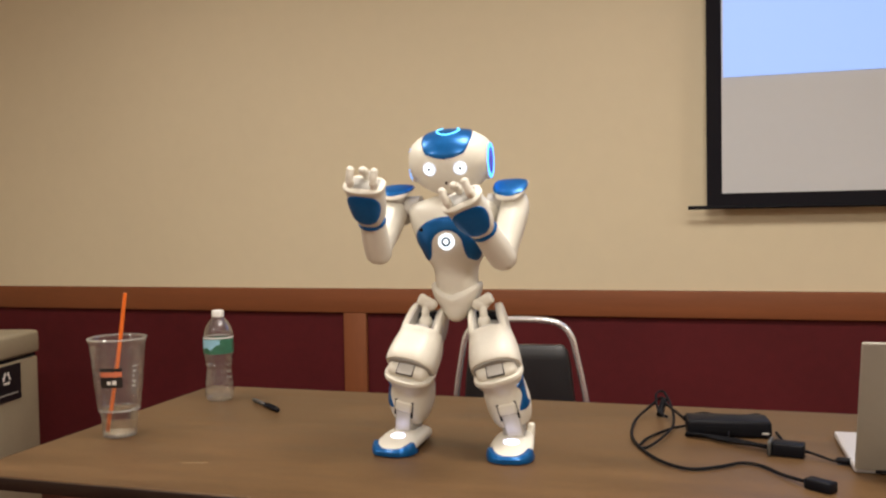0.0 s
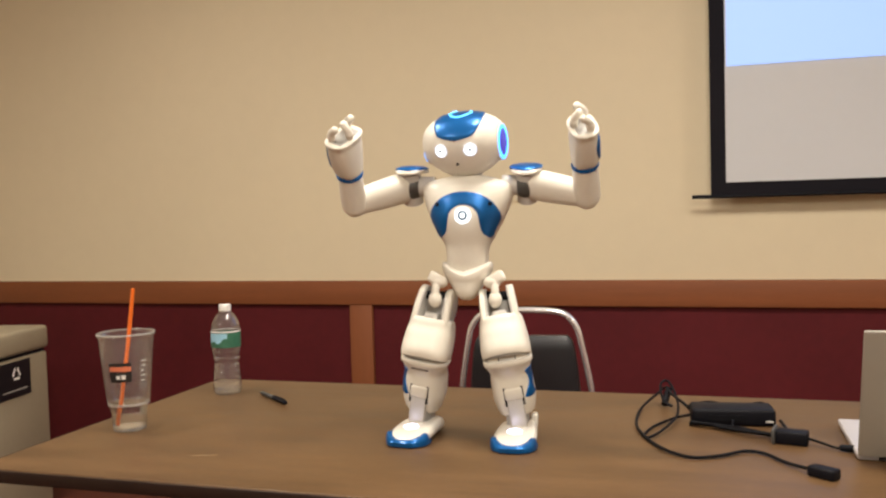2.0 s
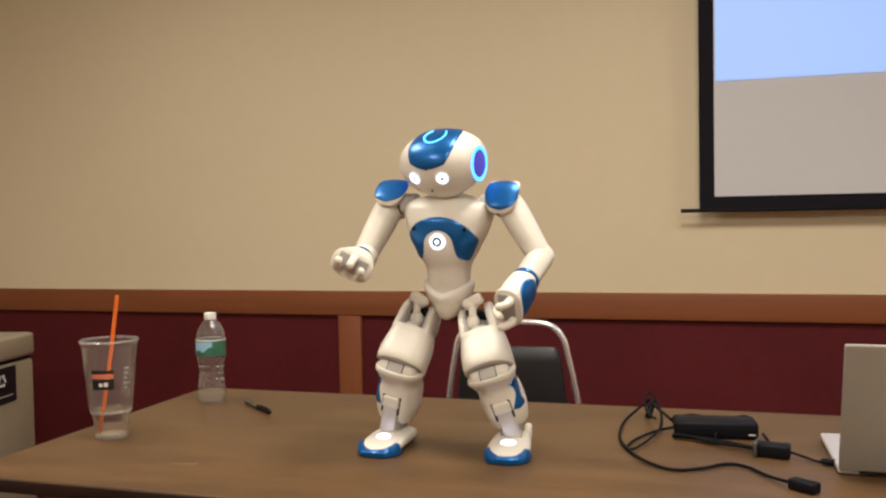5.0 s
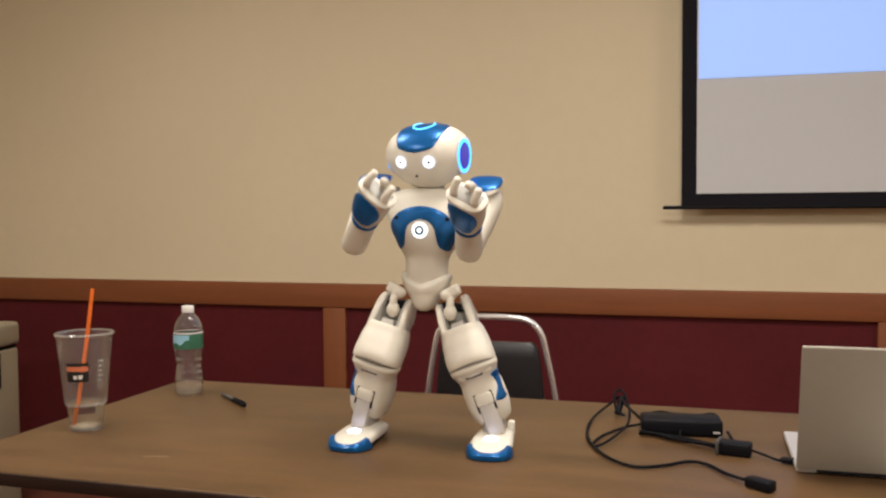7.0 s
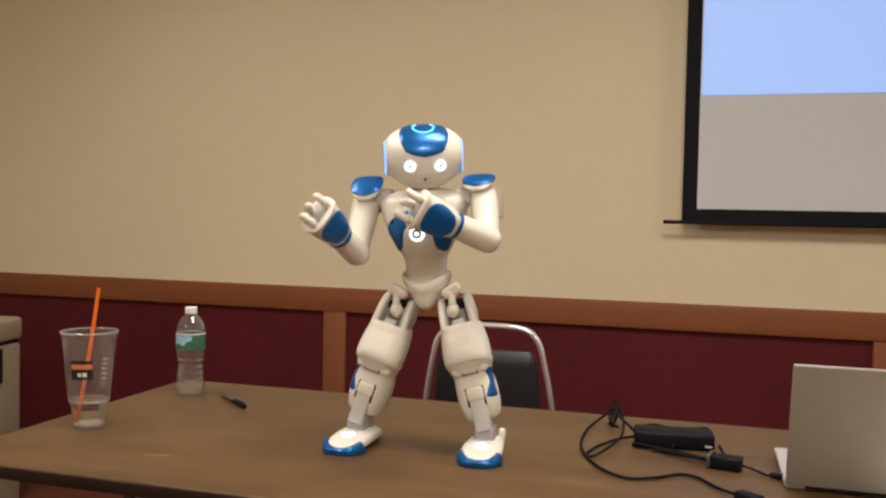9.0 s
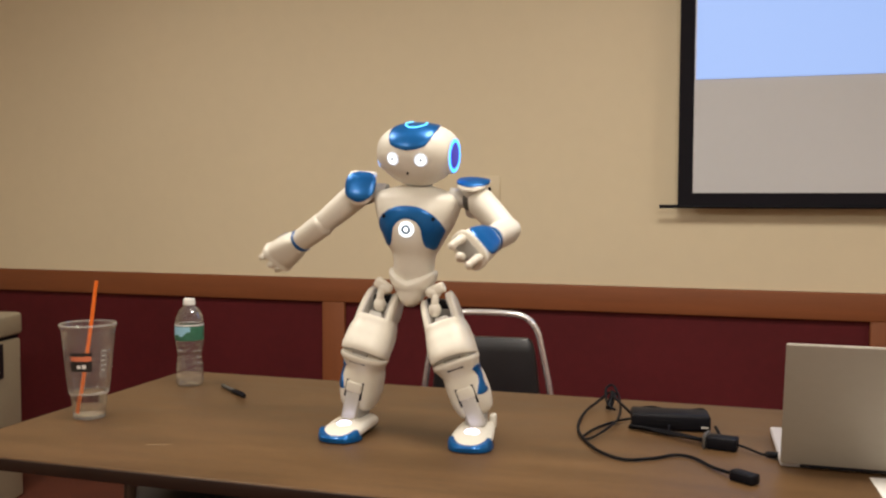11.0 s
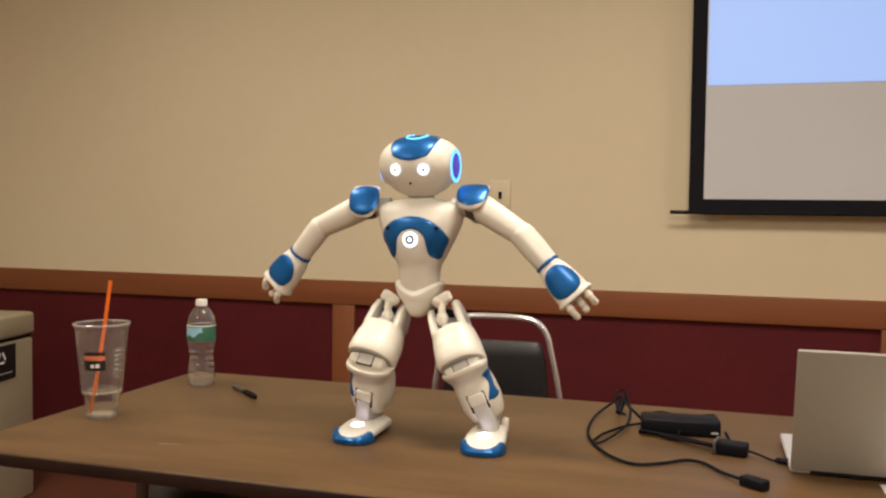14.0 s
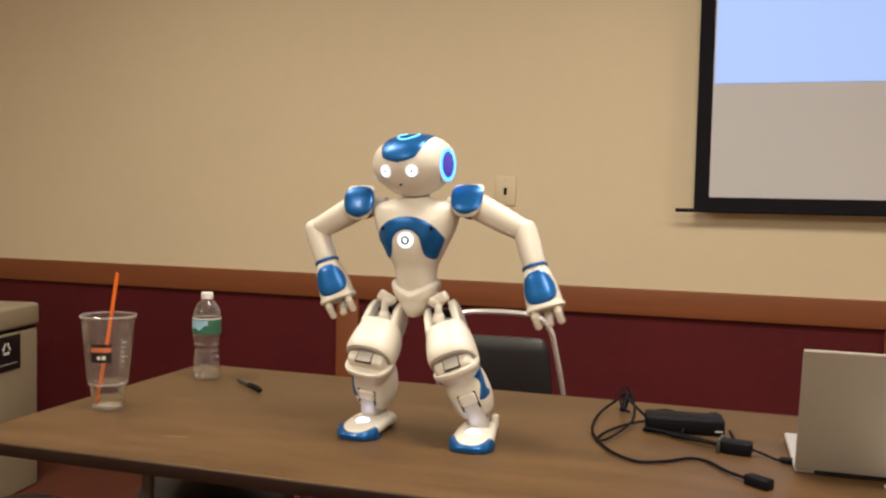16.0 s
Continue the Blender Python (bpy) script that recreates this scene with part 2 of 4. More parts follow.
def tube(points, radius, sides=10, steps=6, bm=None, closed=False):
    """A round bar along a smooth line through the points."""
    bm = bm or bmesh.new()
    pts = [Vector(p) for p in points]
    line = []
    n = len(pts)
    for i in range(n - 1):
        p0, p1, p2, p3 = pts[max(i - 1, 0)], pts[i], pts[i + 1], pts[min(i + 2, n - 1)]
        for k in range(steps):
            t = k / steps
            line.append(0.5 * (2 * p1 + (p2 - p0) * t + (2 * p0 - 5 * p1 + 4 * p2 - p3) * t * t + (3 * p1 - p0 - 3 * p2 + p3) * t**3))
    line.append(pts[-1])
    rows, side = [], None
    for i, p in enumerate(line):
        d = (line[min(i + 1, len(line) - 1)] - line[max(i - 1, 0)]).normalized()
        if side is None:
            side = d.orthogonal().normalized()
        side = (side - d * side.dot(d)).normalized()
        other = d.cross(side)
        rows.append([p + radius * (side * math.cos(2 * math.pi * k / sides) + other * math.sin(2 * math.pi * k / sides)) for k in range(sides)])
    grid_faces(bm, rows)
    return bm


def lathe(profile, sides=36, bm=None, cap=True):
    """A turned form from (radius, height) pairs."""
    bm = bm or bmesh.new()
    grid_faces(bm, [[(r * math.cos(2 * math.pi * k / sides), r * math.sin(2 * math.pi * k / sides), z) for k in range(sides)] for r, z in profile], cap=cap)
    return bm


def ball(x, y, z, r, stretch=(1, 1, 1), bm=None, u=20, v=12):
    b = bmesh.new()
    bmesh.ops.create_uvsphere(b, u_segments=u, v_segments=v, radius=r)
    b.transform(Matrix.Translation((x, y, z)) @ Matrix.Diagonal((*stretch, 1)))
    if bm is None:
        return b
    return join(bm, b)


def disc(r0, r1, h, m, sides=28):
    """A flat ring or disc of height h, along its own z, laid at m."""
    bm = lathe([(max(r0, 1e-4), 0), (r1, 0), (r1, h * 0.7), (r1 - min(h, r1 * 0.2) * 0.5, h), (max(r0, 1e-4), h)], sides, cap=(r0 == 0))
    if r0 > 0:
        bm.verts.ensure_lookup_table()
        for k in range(sides):
            j = (k + 1) % sides
            bm.faces.new((bm.verts[k], bm.verts[j], bm.verts[4 * sides + j], bm.verts[4 * sides + k]))
    bm.transform(m)
    return bm


def thing(name, label, category, m=None, group="", kind=""):
    ob = new(name)
    if m is not None:
        ob.matrix_world = m
    return tagged(ob, label, category, group, kind)


# ---- the room ----
WALL_Y = 3.5


def slab(name, dims, mat, label="", category="", bevel=0.0, kind="structure"):
    ob = part(name, box_bm(*dims, bevel=bevel), mat, smooth=bevel > 0)
    return tagged(ob, label, category, kind=kind)


slab("floor", (-4.2, 4.2, -3.2, 3.7, -0.1, 0.0), M_FLOOR, "rust-brown carpeted floor of a meeting room", "floor")
slab("ceiling", (-4.2, 4.2, -3.2, 3.7, 2.75, 2.85), M_CEIL, "plain off-white ceiling", "ceiling")
slab("wall_north", (-4.2, 4.2, WALL_Y, 3.65, 0.872, 2.75), M_WALL, "tan painted wall above a wooden chair rail", "wall")
slab("wainscot_panel", (-4.2, 4.2, WALL_Y + 0.004, 3.65, 0.0, 0.872), M_MAROON, "dark maroon wainscot panel under the chair rail", "wall panel")
slab("wall_south", (-4.2, 4.2, -3.2, -3.05, 0, 2.75), M_WALL, "tan painted wall", "wall")
slab("wall_east", (4.05, 4.2, -3.05, 3.5, 0, 2.75), M_WALL, "tan painted wall", "wall")
slab("wall_west", (-4.2, -4.05, -3.05, 3.5, 0, 2.75), M_WALL, "tan painted wall", "wall")
slab("chair_rail", (-4.05, 4.05, WALL_Y - 0.018, WALL_Y + 0.02, 0.772, 0.871), M_RAIL, "reddish-brown stained wooden chair rail", "trim", bevel=0.003)
slab("baseboard", (-4.05, 4.05, WALL_Y - 0.018, WALL_Y + 0.02, 0.0, 0.105), M_EDGE, "dark brown baseboard", "trim", bevel=0.003)
for sx in (-3.15, -1.053, 1.05, 3.15):
    slab("trim", (sx - 0.05, sx + 0.05, WALL_Y - 0.015, WALL_Y + 0.02, 0.105, 0.772), M_STILE, "upright stained wooden strip between maroon panels", "trim", bevel=0.003)
for lx, ly, lw in LAMPS:
    cl = thing("ceiling_light", "square recessed ceiling light panel with white frame", "ceiling light", pose(lx, ly, 2.70), group="ceiling lights")
    fb = bmesh.new()
    for d in ((-0.34, 0.34, -0.34, -0.31), (-0.34, 0.34, 0.31, 0.34), (-0.34, -0.31, -0.31, 0.31), (0.31, 0.34, -0.31, 0.31)):
        box_bm(*d, 0.0, 0.05, bm=fb)
    part("frame", fb, M_CEIL, cl, smooth=False)

# wall switch
sw = thing("wall_switch", "ivory wall switch plate with a dark toggle slot", "switch", pose(-0.384, WALL_Y, 1.236))
part("plate", box_bm(-0.042, 0.042, -0.007, -0.0005, -0.058, 0.058, 0.003), M_PLATE, sw)
part("toggle", box_bm(-0.006, 0.006, -0.013, -0.006, -0.015, 0.013, 0.002), M_DARK, sw, "dark toggle")
for dz in (-0.043, 0.043):
    part("screw", disc(0, 0.0035, 0.002, pose(0, -0.0065, dz, 90)), M_LGREY, sw)

# projection screen
SY = 3.432
ps = thing("projection_screen", "pull-down projection screen with black border, light blue image above", "projection screen", pose(0.338, SY, 1.176))
SW, SH = 2.2, 1.45
bb = bmesh.new()
box_bm(0.0, 0.052, -0.002, 0.002, 0.0, SH, bm=bb)
box_bm(SW - 0.052, SW, -0.002, 0.002, 0.0, SH, bm=bb)
box_bm(0.052, SW - 0.052, -0.002, 0.002, 0.0, 0.049, bm=bb)
part("border", bb, M_BORDER, ps, "black fabric border", smooth=False)
part("fabric", box_bm(0.052, SW - 0.052, -0.002, 0.002, 0.049, SH), M_SCREEN, ps, "white screen fabric", smooth=False)
ib = bmesh.new()
edge = [(0.058 + (SW - 0.12) * k / 24, 0.458 + 0.004 * math.sin(2.1 * k / 24) - 0.012 * k / 24) for k in range(25)]
rows = [[(x, -0.0060, z) for x, z in edge], [(x, -0.0060, SH) for x, z in edge], [(x, -0.0025, SH) for x, z in edge], [(x, -0.0025, z) for x, z in edge]]
grid_faces(ib, rows + rows[:1], closed_u=False)
part("projected_image", ib, M_PROJ, ps, "pale blue projected picture", smooth=False)
part("bottom_bar", tube([(-0.065, 0, 0.0), (SW / 2, 0, 0.0), (SW + 0.065, 0, 0.0)], 0.007), M_DARK, ps, "thin black weight bar")
part("case", box_bm(-0.08, SW + 0.08, -0.05, 0.06, SH, SH + 0.11, 0.02), M_PLATE, ps, "pale roller case")

# ---- the table ----
TX0, TX1, TY0, TY1, TZ = -0.842, 0.99, 1.304, 2.066, 0.75
tb = thing("table", "long brown wood-laminate folding table with dark edge", "table", pose(0, 0, 0))
top = box_bm(TX0, TX1, TY0, TY1, TZ - 0.022, TZ, 0.003)
part("tabletop", top, M_TABLE, tb, "worn brown wood-grain laminate top")
part("scratch", tube([(-0.512, 1.440, TZ - 0.0008), (-0.495, 1.447, TZ - 0.0006), (-0.482, 1.449, TZ - 0.0006), (-0.470, 1.456, TZ - 0.0008)], 0.0012, 6, 3), M_PRINTPALE, tb, "pale scratch in the laminate")
eb = bmesh.new()
for d in ((TX0 - 0.004, TX1 + 0.004, TY0 - 0.005, TY0 - 0.0003), (TX0 - 0.004, TX1 + 0.004, TY1 + 0.0003, TY1 + 0.005), (TX0 - 0.004, TX0 - 0.0003, TY0, TY1), (TX1 + 0.0003, TX1 + 0.004, TY0, TY1)):
    box_bm(*d, TZ - 0.022, TZ - 0.001, 0.0015, bm=eb)
part("edge_band", eb, M_EDGE, tb, "dark brown edge band")
ab = bmesh.new()
for d in ((TX0 + 0.14, TX1 - 0.14, TY0 + 0.16, TY0 + 0.18), (TX0 + 0.05, TX1 - 0.05, TY1 - 0.05, TY1 - 0.03), (TX0 + 0.14, TX0 + 0.16, TY0 + 0.18, TY1 - 0.05), (TX1 - 0.07, TX1 - 0.05, TY0 + 0.05, TY1 - 0.05)):
    box_bm(*d, TZ - 0.042, TZ - 0.022, 0.002, bm=ab)
part("apron", ab, M_EDGE, tb, "dark metal apron under the top")
for lx in (TX0 + 0.34, TX1 - 0.30):
    for ly in (TY0 + 0.08, TY1 - 0.08):
        part("leg", tube([(lx, ly, 0.0), (lx, ly, 0.4), (lx, ly, TZ - 0.021)], 0.0100), M_STEEL, tb, "dull metal leg tube")
    part("crossbar", tube([(lx, TY0 + 0.08, 0.10), (lx, 1.7, 0.10), (lx, TY1 - 0.08, 0.10)], 0.0085), M_STEEL, tb)

# ---- chair behind the table ----
CX, CY = -0.182, 2.62
ch = thing("stacking_chair", "chrome-framed stacking chair with black vinyl back pad", "chair", pose(CX, CY, 0, 0, 0, 4), group="chairs")
back = [(-0.205, 0.05, 0.46), (-0.190, 0.02, 0.62), (-0.165, 0, 0.76), (-0.150, -0.005, 0.815), (-0.118, -0.008, 0.850), (-0.06, -0.010, 0.861), (0.06, -0.010, 0.861), (0.118, -0.008, 0.850), (0.150, -0.005, 0.815), (0.165, 0, 0.76), (0.190, 0.02, 0.62), (0.205, 0.05, 0.46)]
part("back_frame", tube(back, 0.0092, 12, 8), M_CHROME, ch, "bent chrome tube")
pad = Shell([(0.50, 0, 0.020, 0.155, 0.018), (0.512, 0, 0.018, 0.168, 0.026), (0.64, 0, 0.004, 0.158, 0.030), (0.755, 0, -0.005, 0.145, 0.026), (0.778, 0, -0.006, 0.138, 0.019), (0.790, 0, -0.008, 0.128, 0.009)], 5.0)
part("back_pad", pad.mesh(40, 24), M_VINYL, ch, "creased black vinyl pad")
seatp = Shell([(0.425, 0, 0.23, 0.19, 0.19), (0.432, 0, 0.23, 0.205, 0.205), (0.455, 0, 0.23, 0.205, 0.205), (0.468, 0, 0.23, 0.18, 0.18)], 4.0)
part("seat", seatp.mesh(40, 14), M_VINYL, ch, "black vinyl seat")
for sx in (-1, 1):
    part("leg", tube([(sx * 0.205, 0.05, 0.46), (sx * 0.215, 0.03, 0.25), (sx * 0.22, -0.02, 0.0)], 0.0092), M_CHROME, ch)
    part("leg", tube([(sx * 0.205, 0.05, 0.42), (sx * 0.205, 0.36, 0.42), (sx * 0.21, 0.40, 0.36), (sx * 0.215, 0.42, 0.0)], 0.0092), M_CHROME, ch)


def stool(x, y, turn, h, r):
    st = thing("stool", "low black stool with domed padded seat under the table", "stool", pose(x, y, 0, 0, 0, turn), group="stools")
    part("seat", lathe([(0.02, h - 0.12), (r - 0.006, h - 0.12)] + [(r * math.cos(a), h - 0.11 + 0.11 * math.sin(a)) for a in (0.0, 0.2, 0.4, 0.6, 0.8, 1.0, 1.2, 1.4, 1.52)], 40), M_VINYL, st, "black padded seat")
    part("rim", disc(r - 0.004, r + 0.005, 0.010, pose(0, 0, h - 0.118)), M_CHROME, st, "bent chrome rim")
    for k in range(4):
        a = math.pi / 4 + k * math.pi / 2
        c, s = math.cos(a), math.sin(a)
        part("leg", tube([((r - 0.045) * c, (r - 0.045) * s, h - 0.118), ((r - 0.02) * c, (r - 0.02) * s, h * 0.5), (r * c, r * s, 0.0)], 0.010), M_STEEL, st)
    return st


stool(-1.165, 2.04, 10, 0.350, 0.125)
stool(-1.50, 2.15, 25, 0.285, 0.190)
stool(-0.725, 1.95, 40, 0.535, 0.195)

# ---- recycling bin ----
bn = thing("recycling_bin", "tall beige plastic recycling bin with lid and black sign", "bin", pose(-2.195, 2.985, 0, 0, 0, 10))
BW, BD, BH = 0.42, 0.50, 0.745
part("body", box_bm(-BW, 0, -BD, 0, 0.0, BH - 0.102, 0.012, 3), M_BIN, bn, "beige plastic body")
part("seam", box_bm(-BW + 0.008, -0.008, -BD + 0.008, -0.008, BH - 0.102, BH - 0.09), M_DARK, bn, "dark gap under the lid", smooth=False)
part("lid", box_bm(-BW - 0.006, 0.006, -BD - 0.006, 0.006, BH - 0.09, BH, 0.016, 3), M_BIN, bn, "beige plastic lid")
sg = part("sign", box_bm(0.001, 0.005, -0.40, -0.125, 0.500, 0.634), M_SIGN, bn, "black sign with a white recycling symbol", smooth=False)
for k in range(3):
    ar = bmesh.new()
    rot = Matrix.Rotation(2 * math.pi * k / 3, 4, "X")
    box_bm(0.006, 0.0075, -0.026, 0.014, -0.031, -0.019, bm=ar)
    vs = [ar.verts.new(p) for p in ((0.0075, 0.012, -0.039), (0.0075, 0.012, -0.011), (0.0075, 0.030, -0.025))]
    ar.faces.new(vs)
    ar.transform(Matrix.Translation((0, -0.215, 0.586)) @ rot @ Matrix.Diagonal((1, 0.66, 0.66, 1)))
    part("arrow", ar, M_PAPER, sg, "white arrow", smooth=False)
part("text_bar", box_bm(0.006, 0.0072, -0.30, -0.15, 0.524, 0.529), M_GREY, sg, smooth=False)

# ---- cup, bottle, pen ----
cup = thing("plastic_cup", "clear plastic cup with orange straw and a little water", "cup", pose(-0.742, 1.582, TZ + 0.0005) @ Matrix.Diagonal((0.89, 0.89, 1, 1)))
prof = [(0.0005, 0.004), (0.028, 0.004), (0.033, 0.001), (0.035, 0.004), (0.039, 0.048), (0.0425, 0.052), (0.0445, 0.056), (0.0575, 0.176), (0.058, 0.180), (0.0605, 0.182), (0.0610, 0.187), (0.0585, 0.189), (0.0570, 0.186), (0.0560, 0.176), (0.0430, 0.057), (0.0400, 0.053), (0.0378, 0.049), (0.0340, 0.006), (0.0005, 0.0055)]
part("cup_wall", lathe(prof, 48), M_CUP, cup, "clear thin plastic wall")
# the rim's stronger white haze stands in for reflected light
part("rim", disc(0.0580, 0.0612, 0.0035, pose(0, 0, 0.1850), 48), thin_clear("cup_rim", (0.95, 0.94, 0.92), 0.5, 0.2, 0.22), cup, "rolled rim, whitened for the light it reflects")
part("water", lathe([(0.0005, 0.0065), (0.0335, 0.0068), (0.0376, 0.050), (0.0005, 0.050)], 40), M_WATER, cup, "clear water")
part("straw", tube([(-0.014, -0.02, 0.010), (0.0, 0.0, 0.145), (0.016, 0.010, 0.272)], 0.0042, 12), M_ORANGE, cup, "orange drinking straw")


def wrap(a0, a1, z0, z1, r_of, n=14):
    bm = bmesh.new()
    rows = []
    for z in (z0, z1):
        rows.append([(r_of(z) * math.cos(a0 + (a1 - a0) * k / n), r_of(z) * math.sin(a0 + (a1 - a0) * k / n), z) for k in range(n + 1)])
    grid_faces(bm, rows, closed_u=False)
    return bm


cr = lambda z: 0.0448 + (z - 0.056) / 0.12 * 0.0130
part("print_band", wrap(-1.68, -0.76, 0.129, 0.135, cr), M_PRINTBLACK, cup, "black printed line")
part("print_word", wrap(-1.66, -0.78, 0.119, 0.128, cr), M_PRINTORANGE, cup, "orange printed bar")
part("print_block", wrap(-1.68, -0.76, 0.098, 0.118, cr), M_PRINTBLACK, cup, "black printed block")
cr2 = lambda z: cr(z) + 0.0006
part("print_mark", wrap(-1.38, -1.22, 0.104, 0.111, cr2), M_PAPER, cup, "white printed mark")
part("print_mark", wrap(-1.17, -1.00, 0.104, 0.112, cr2), M_PAPER, cup, "white printed mark")
M_FAINT = thin_clear("faint_white_print", (0.80, 0.78, 0.74), 0.2, 0.4, 0.16)
part("print_patch", wrap(-0.42, -0.06, 0.082, 0.142, cr), M_FAINT, cup, "faint pale print on the side")
for k in range(5):
    part("print_bar", wrap(-0.36, -0.12 - 0.05 * (k % 3), 0.136 - k * 0.0095, 0.1376 - k * 0.0095, cr2), M_LGREY, cup, "pale printed line")
# pale haze paints the glints at the waterline and in the thick base
glint_m = thin_clear("cup_glint_haze", (0.93, 0.93, 0.92), 0.6, 0.1, 0.20)
part("waterline_glint", disc(0.0385, 0.0432, 0.0040, pose(0, 0, 0.0495), 40), glint_m, cup, "pale hazy ring painting the bright waterline")
part("cup_base", disc(0.018, 0.0345, 0.0055, pose(0, 0, 0.0008), 40), glint_m, cup, "thick clear base ring with light glints painted as haze")

bt = thing("water_bottle", "clear ribbed plastic water bottle with a green and blue label", "bottle", pose(-0.727, 1.915, TZ + 0.0005))
prof = [(0.0005, 0.006), (0.018, 0.004), (0.026, 0.0), (0.0315, 0.006), (0.0322, 0.02)]
for k in range(5):
    z = 0.026 + k * 0.014
    w = 0.0042 * math.exp(-((z - 0.066) / 0.016) ** 2)
    prof += [(0.0316 - w, z), (0.0298 - w, z + 0.004), (0.0316 - w, z + 0.009)]
prof += [(0.0325, 0.102), (0.0325, 0.144), (0.0328, 0.150), (0.030, 0.163), (0.022, 0.178), (0.0135, 0.187), (0.0125, 0.192)]
inner = [(max(0.0005, r - 0.0007), z + (0.0008 if z < 0.01 else 0)) for r, z in reversed(prof)]
part("bottle_wall", lathe(prof + inner, 44), M_BOTTLE, bt, "clear ribbed plastic")
part("cap", lathe([(0.0005, 0.1895), (0.0132, 0.1895), (0.0136, 0.191), (0.0136, 0.202), (0.0128, 0.2045), (0.0005, 0.205)], 32), M_CAPWHITE, bt, "white screw cap")
lr = lambda z: 0.0330
part("label_band", wrap(0, 2 * math.pi, 0.108, 0.141, lr, 48), M_LABELGREEN, bt, "green paper label")
lr2 = lambda z: 0.0334
part("label_sky", wrap(-2.9, -0.95, 0.1145, 0.1405, lr2), M_LABELTOP, bt, "pale blue landscape print")
hills = bmesh.new()
ridge = [(-2.9 + 1.95 * k / 16, 0.1185 + 0.0035 * math.sin(1.1 + 0.9 * k) * (0.5 if k < 9 else 1.0) + (0.009 * max(0.0, (k - 9) / 7) if k > 9 else 0.002)) for k in range(17)]
grid_faces(hills, [[(0.0338 * math.cos(a), 0.0338 * math.sin(a), 0.112) for a, z in ridge], [(0.0338 * math.cos(a), 0.0338 * math.sin(a), z) for a, z in ridge]], closed_u=False)
part("label_hills", hills, M_LABELGREEN, bt, "dark green hill print")
part("label_line", wrap(0, 2 * math.pi, 0.1425, 0.1455, lr2, 48), M_PAPER, bt, "white label edge")

pa, pb = Vector((-0.640, 1.912, TZ + 0.0053)), Vector((-0.532, 1.824, TZ + 0.0053))
pn = thing("marker_pen", "black marker pen with dark grey barrel lying on the table", "pen", Matrix.Translation(pa) @ (pb - pa).to_track_quat("X", "Z").to_matrix().to_4x4())
pl = (pb - pa).length
rot = pose(0, 0, 0, 0, 90, 0)


def turned(profile, sides=20):
    bm = lathe(profile, sides)
    bm.transform(rot)
    return bm


part("barrel", turned([(0.0025, 0.0), (0.0040, 0.003), (0.0043, 0.012), (0.0043, pl * 0.58), (0.003, pl * 0.59)]), M_STEEL, pn, "dark grey barrel")
part("pen_cap", turned([(0.003, pl * 0.52), (0.0052, pl * 0.525), (0.0052, pl * 0.97), (0.004, pl), (0.0005, pl + 0.001)]), M_DARK, pn, "black cap")
part("clip", box_bm(pl * 0.6, pl * 0.95, -0.0015, 0.0015, 0.0046, 0.0068, 0.0006), M_DARK, pn)

# ---- power adapter and its cables ----
ad = thing("power_adapter", "black laptop power adapter brick with coiled cables", "power adapter", pose(0, 0, TZ))
bk = box_bm(-0.073, 0.073, -0.032, 0.032, 0.0, 0.031, 0.006, 3)
brick_m = pose(0.372, 1.845, 0.0005, 0, 0, 6)
bk.transform(brick_m)
part("brick", bk, M_DARK, ad, "black plastic brick")
for a, b, mat, nm in (((0.055, 0.068), (0.008, 0.011), M_LGREY, "led_mark"), ((-0.045, 0.02), (0.010, 0.020), M_CABLE, "label_plate")):
    q = box_bm(a[0], a[1], -0.0335, -0.0318, b[0], b[1])
    q.transform(brick_m)
    part(nm, q, mat, ad, smooth=False)
q = box_bm(-0.025, 0.025, -0.016, 0.016, 0.0, 0.022, 0.003)
q.transform(pose(0.466, 1.716, 0.0005, 0, 0, -12))
part("connector_block", q, M_DARK, ad, "black inline block")
q = box_bm(-0.003, 0.003, -0.020, 0.020, 0.0, 0.025, 0.002)
q.transform(pose(0.4385, 1.7220, 0.0005, 0, 0, -12))
part("metal_clip", q, M_STEEL, ad, "dull grey clip")
R = 0.0027
part("cable", tube([(0.300, 1.86, 0.016), (0.283, 1.865, 0.03), (0.262, 1.93, 0.030), (0.248, 1.98, 0.034), (0.230, 1.975, 0.020), (0.204, 1.905, 0.006), (0.203, 1.80, 0.004), (0.220, 1.715, 0.004), (0.258, 1.632, 0.004), (0.305, 1.588, 0.004), (0.350, 1.606, 0.004), (0.388, 1.640, 0.004), (0.418, 1.632, 0.004), (0.446, 1.585, 0.005), (0.472, 1.549, 0.008)], R), M_CABLE, ad, "black mains cable")
part("cable", tube([(0.300, 1.835, 0.014), (0.270, 1.835, 0.006), (0.235, 1.77, 0.004), (0.224, 1.705, 0.004), (0.238, 1.700, 0.005), (0.262, 1.76, 0.010), (0.276, 1.84, 0.014), (0.270, 1.93, 0.025), (0.252, 1.985, 0.045), (0.238, 1.965, 0.042), (0.245, 1.93, 0.018), (0.262, 1.915, 0.010)], R * 0.9), M_CABLE, ad, "black looped cable")
part("cable", tube([(0.292, 1.95, 0.004), (0.33, 1.985, 0.006), (0.38, 1.965, 0.004), (0.43, 1.985, 0.008), (0.44, 1.955, 0.006)], R * 0.8), M_CABLE, ad)
part("cable", tube([(0.32, 1.805, 0.005), (0.36, 1.768, 0.008), (0.40, 1.742, 0.010), (0.436, 1.724, 0.012)], R), M_CABLE, ad)
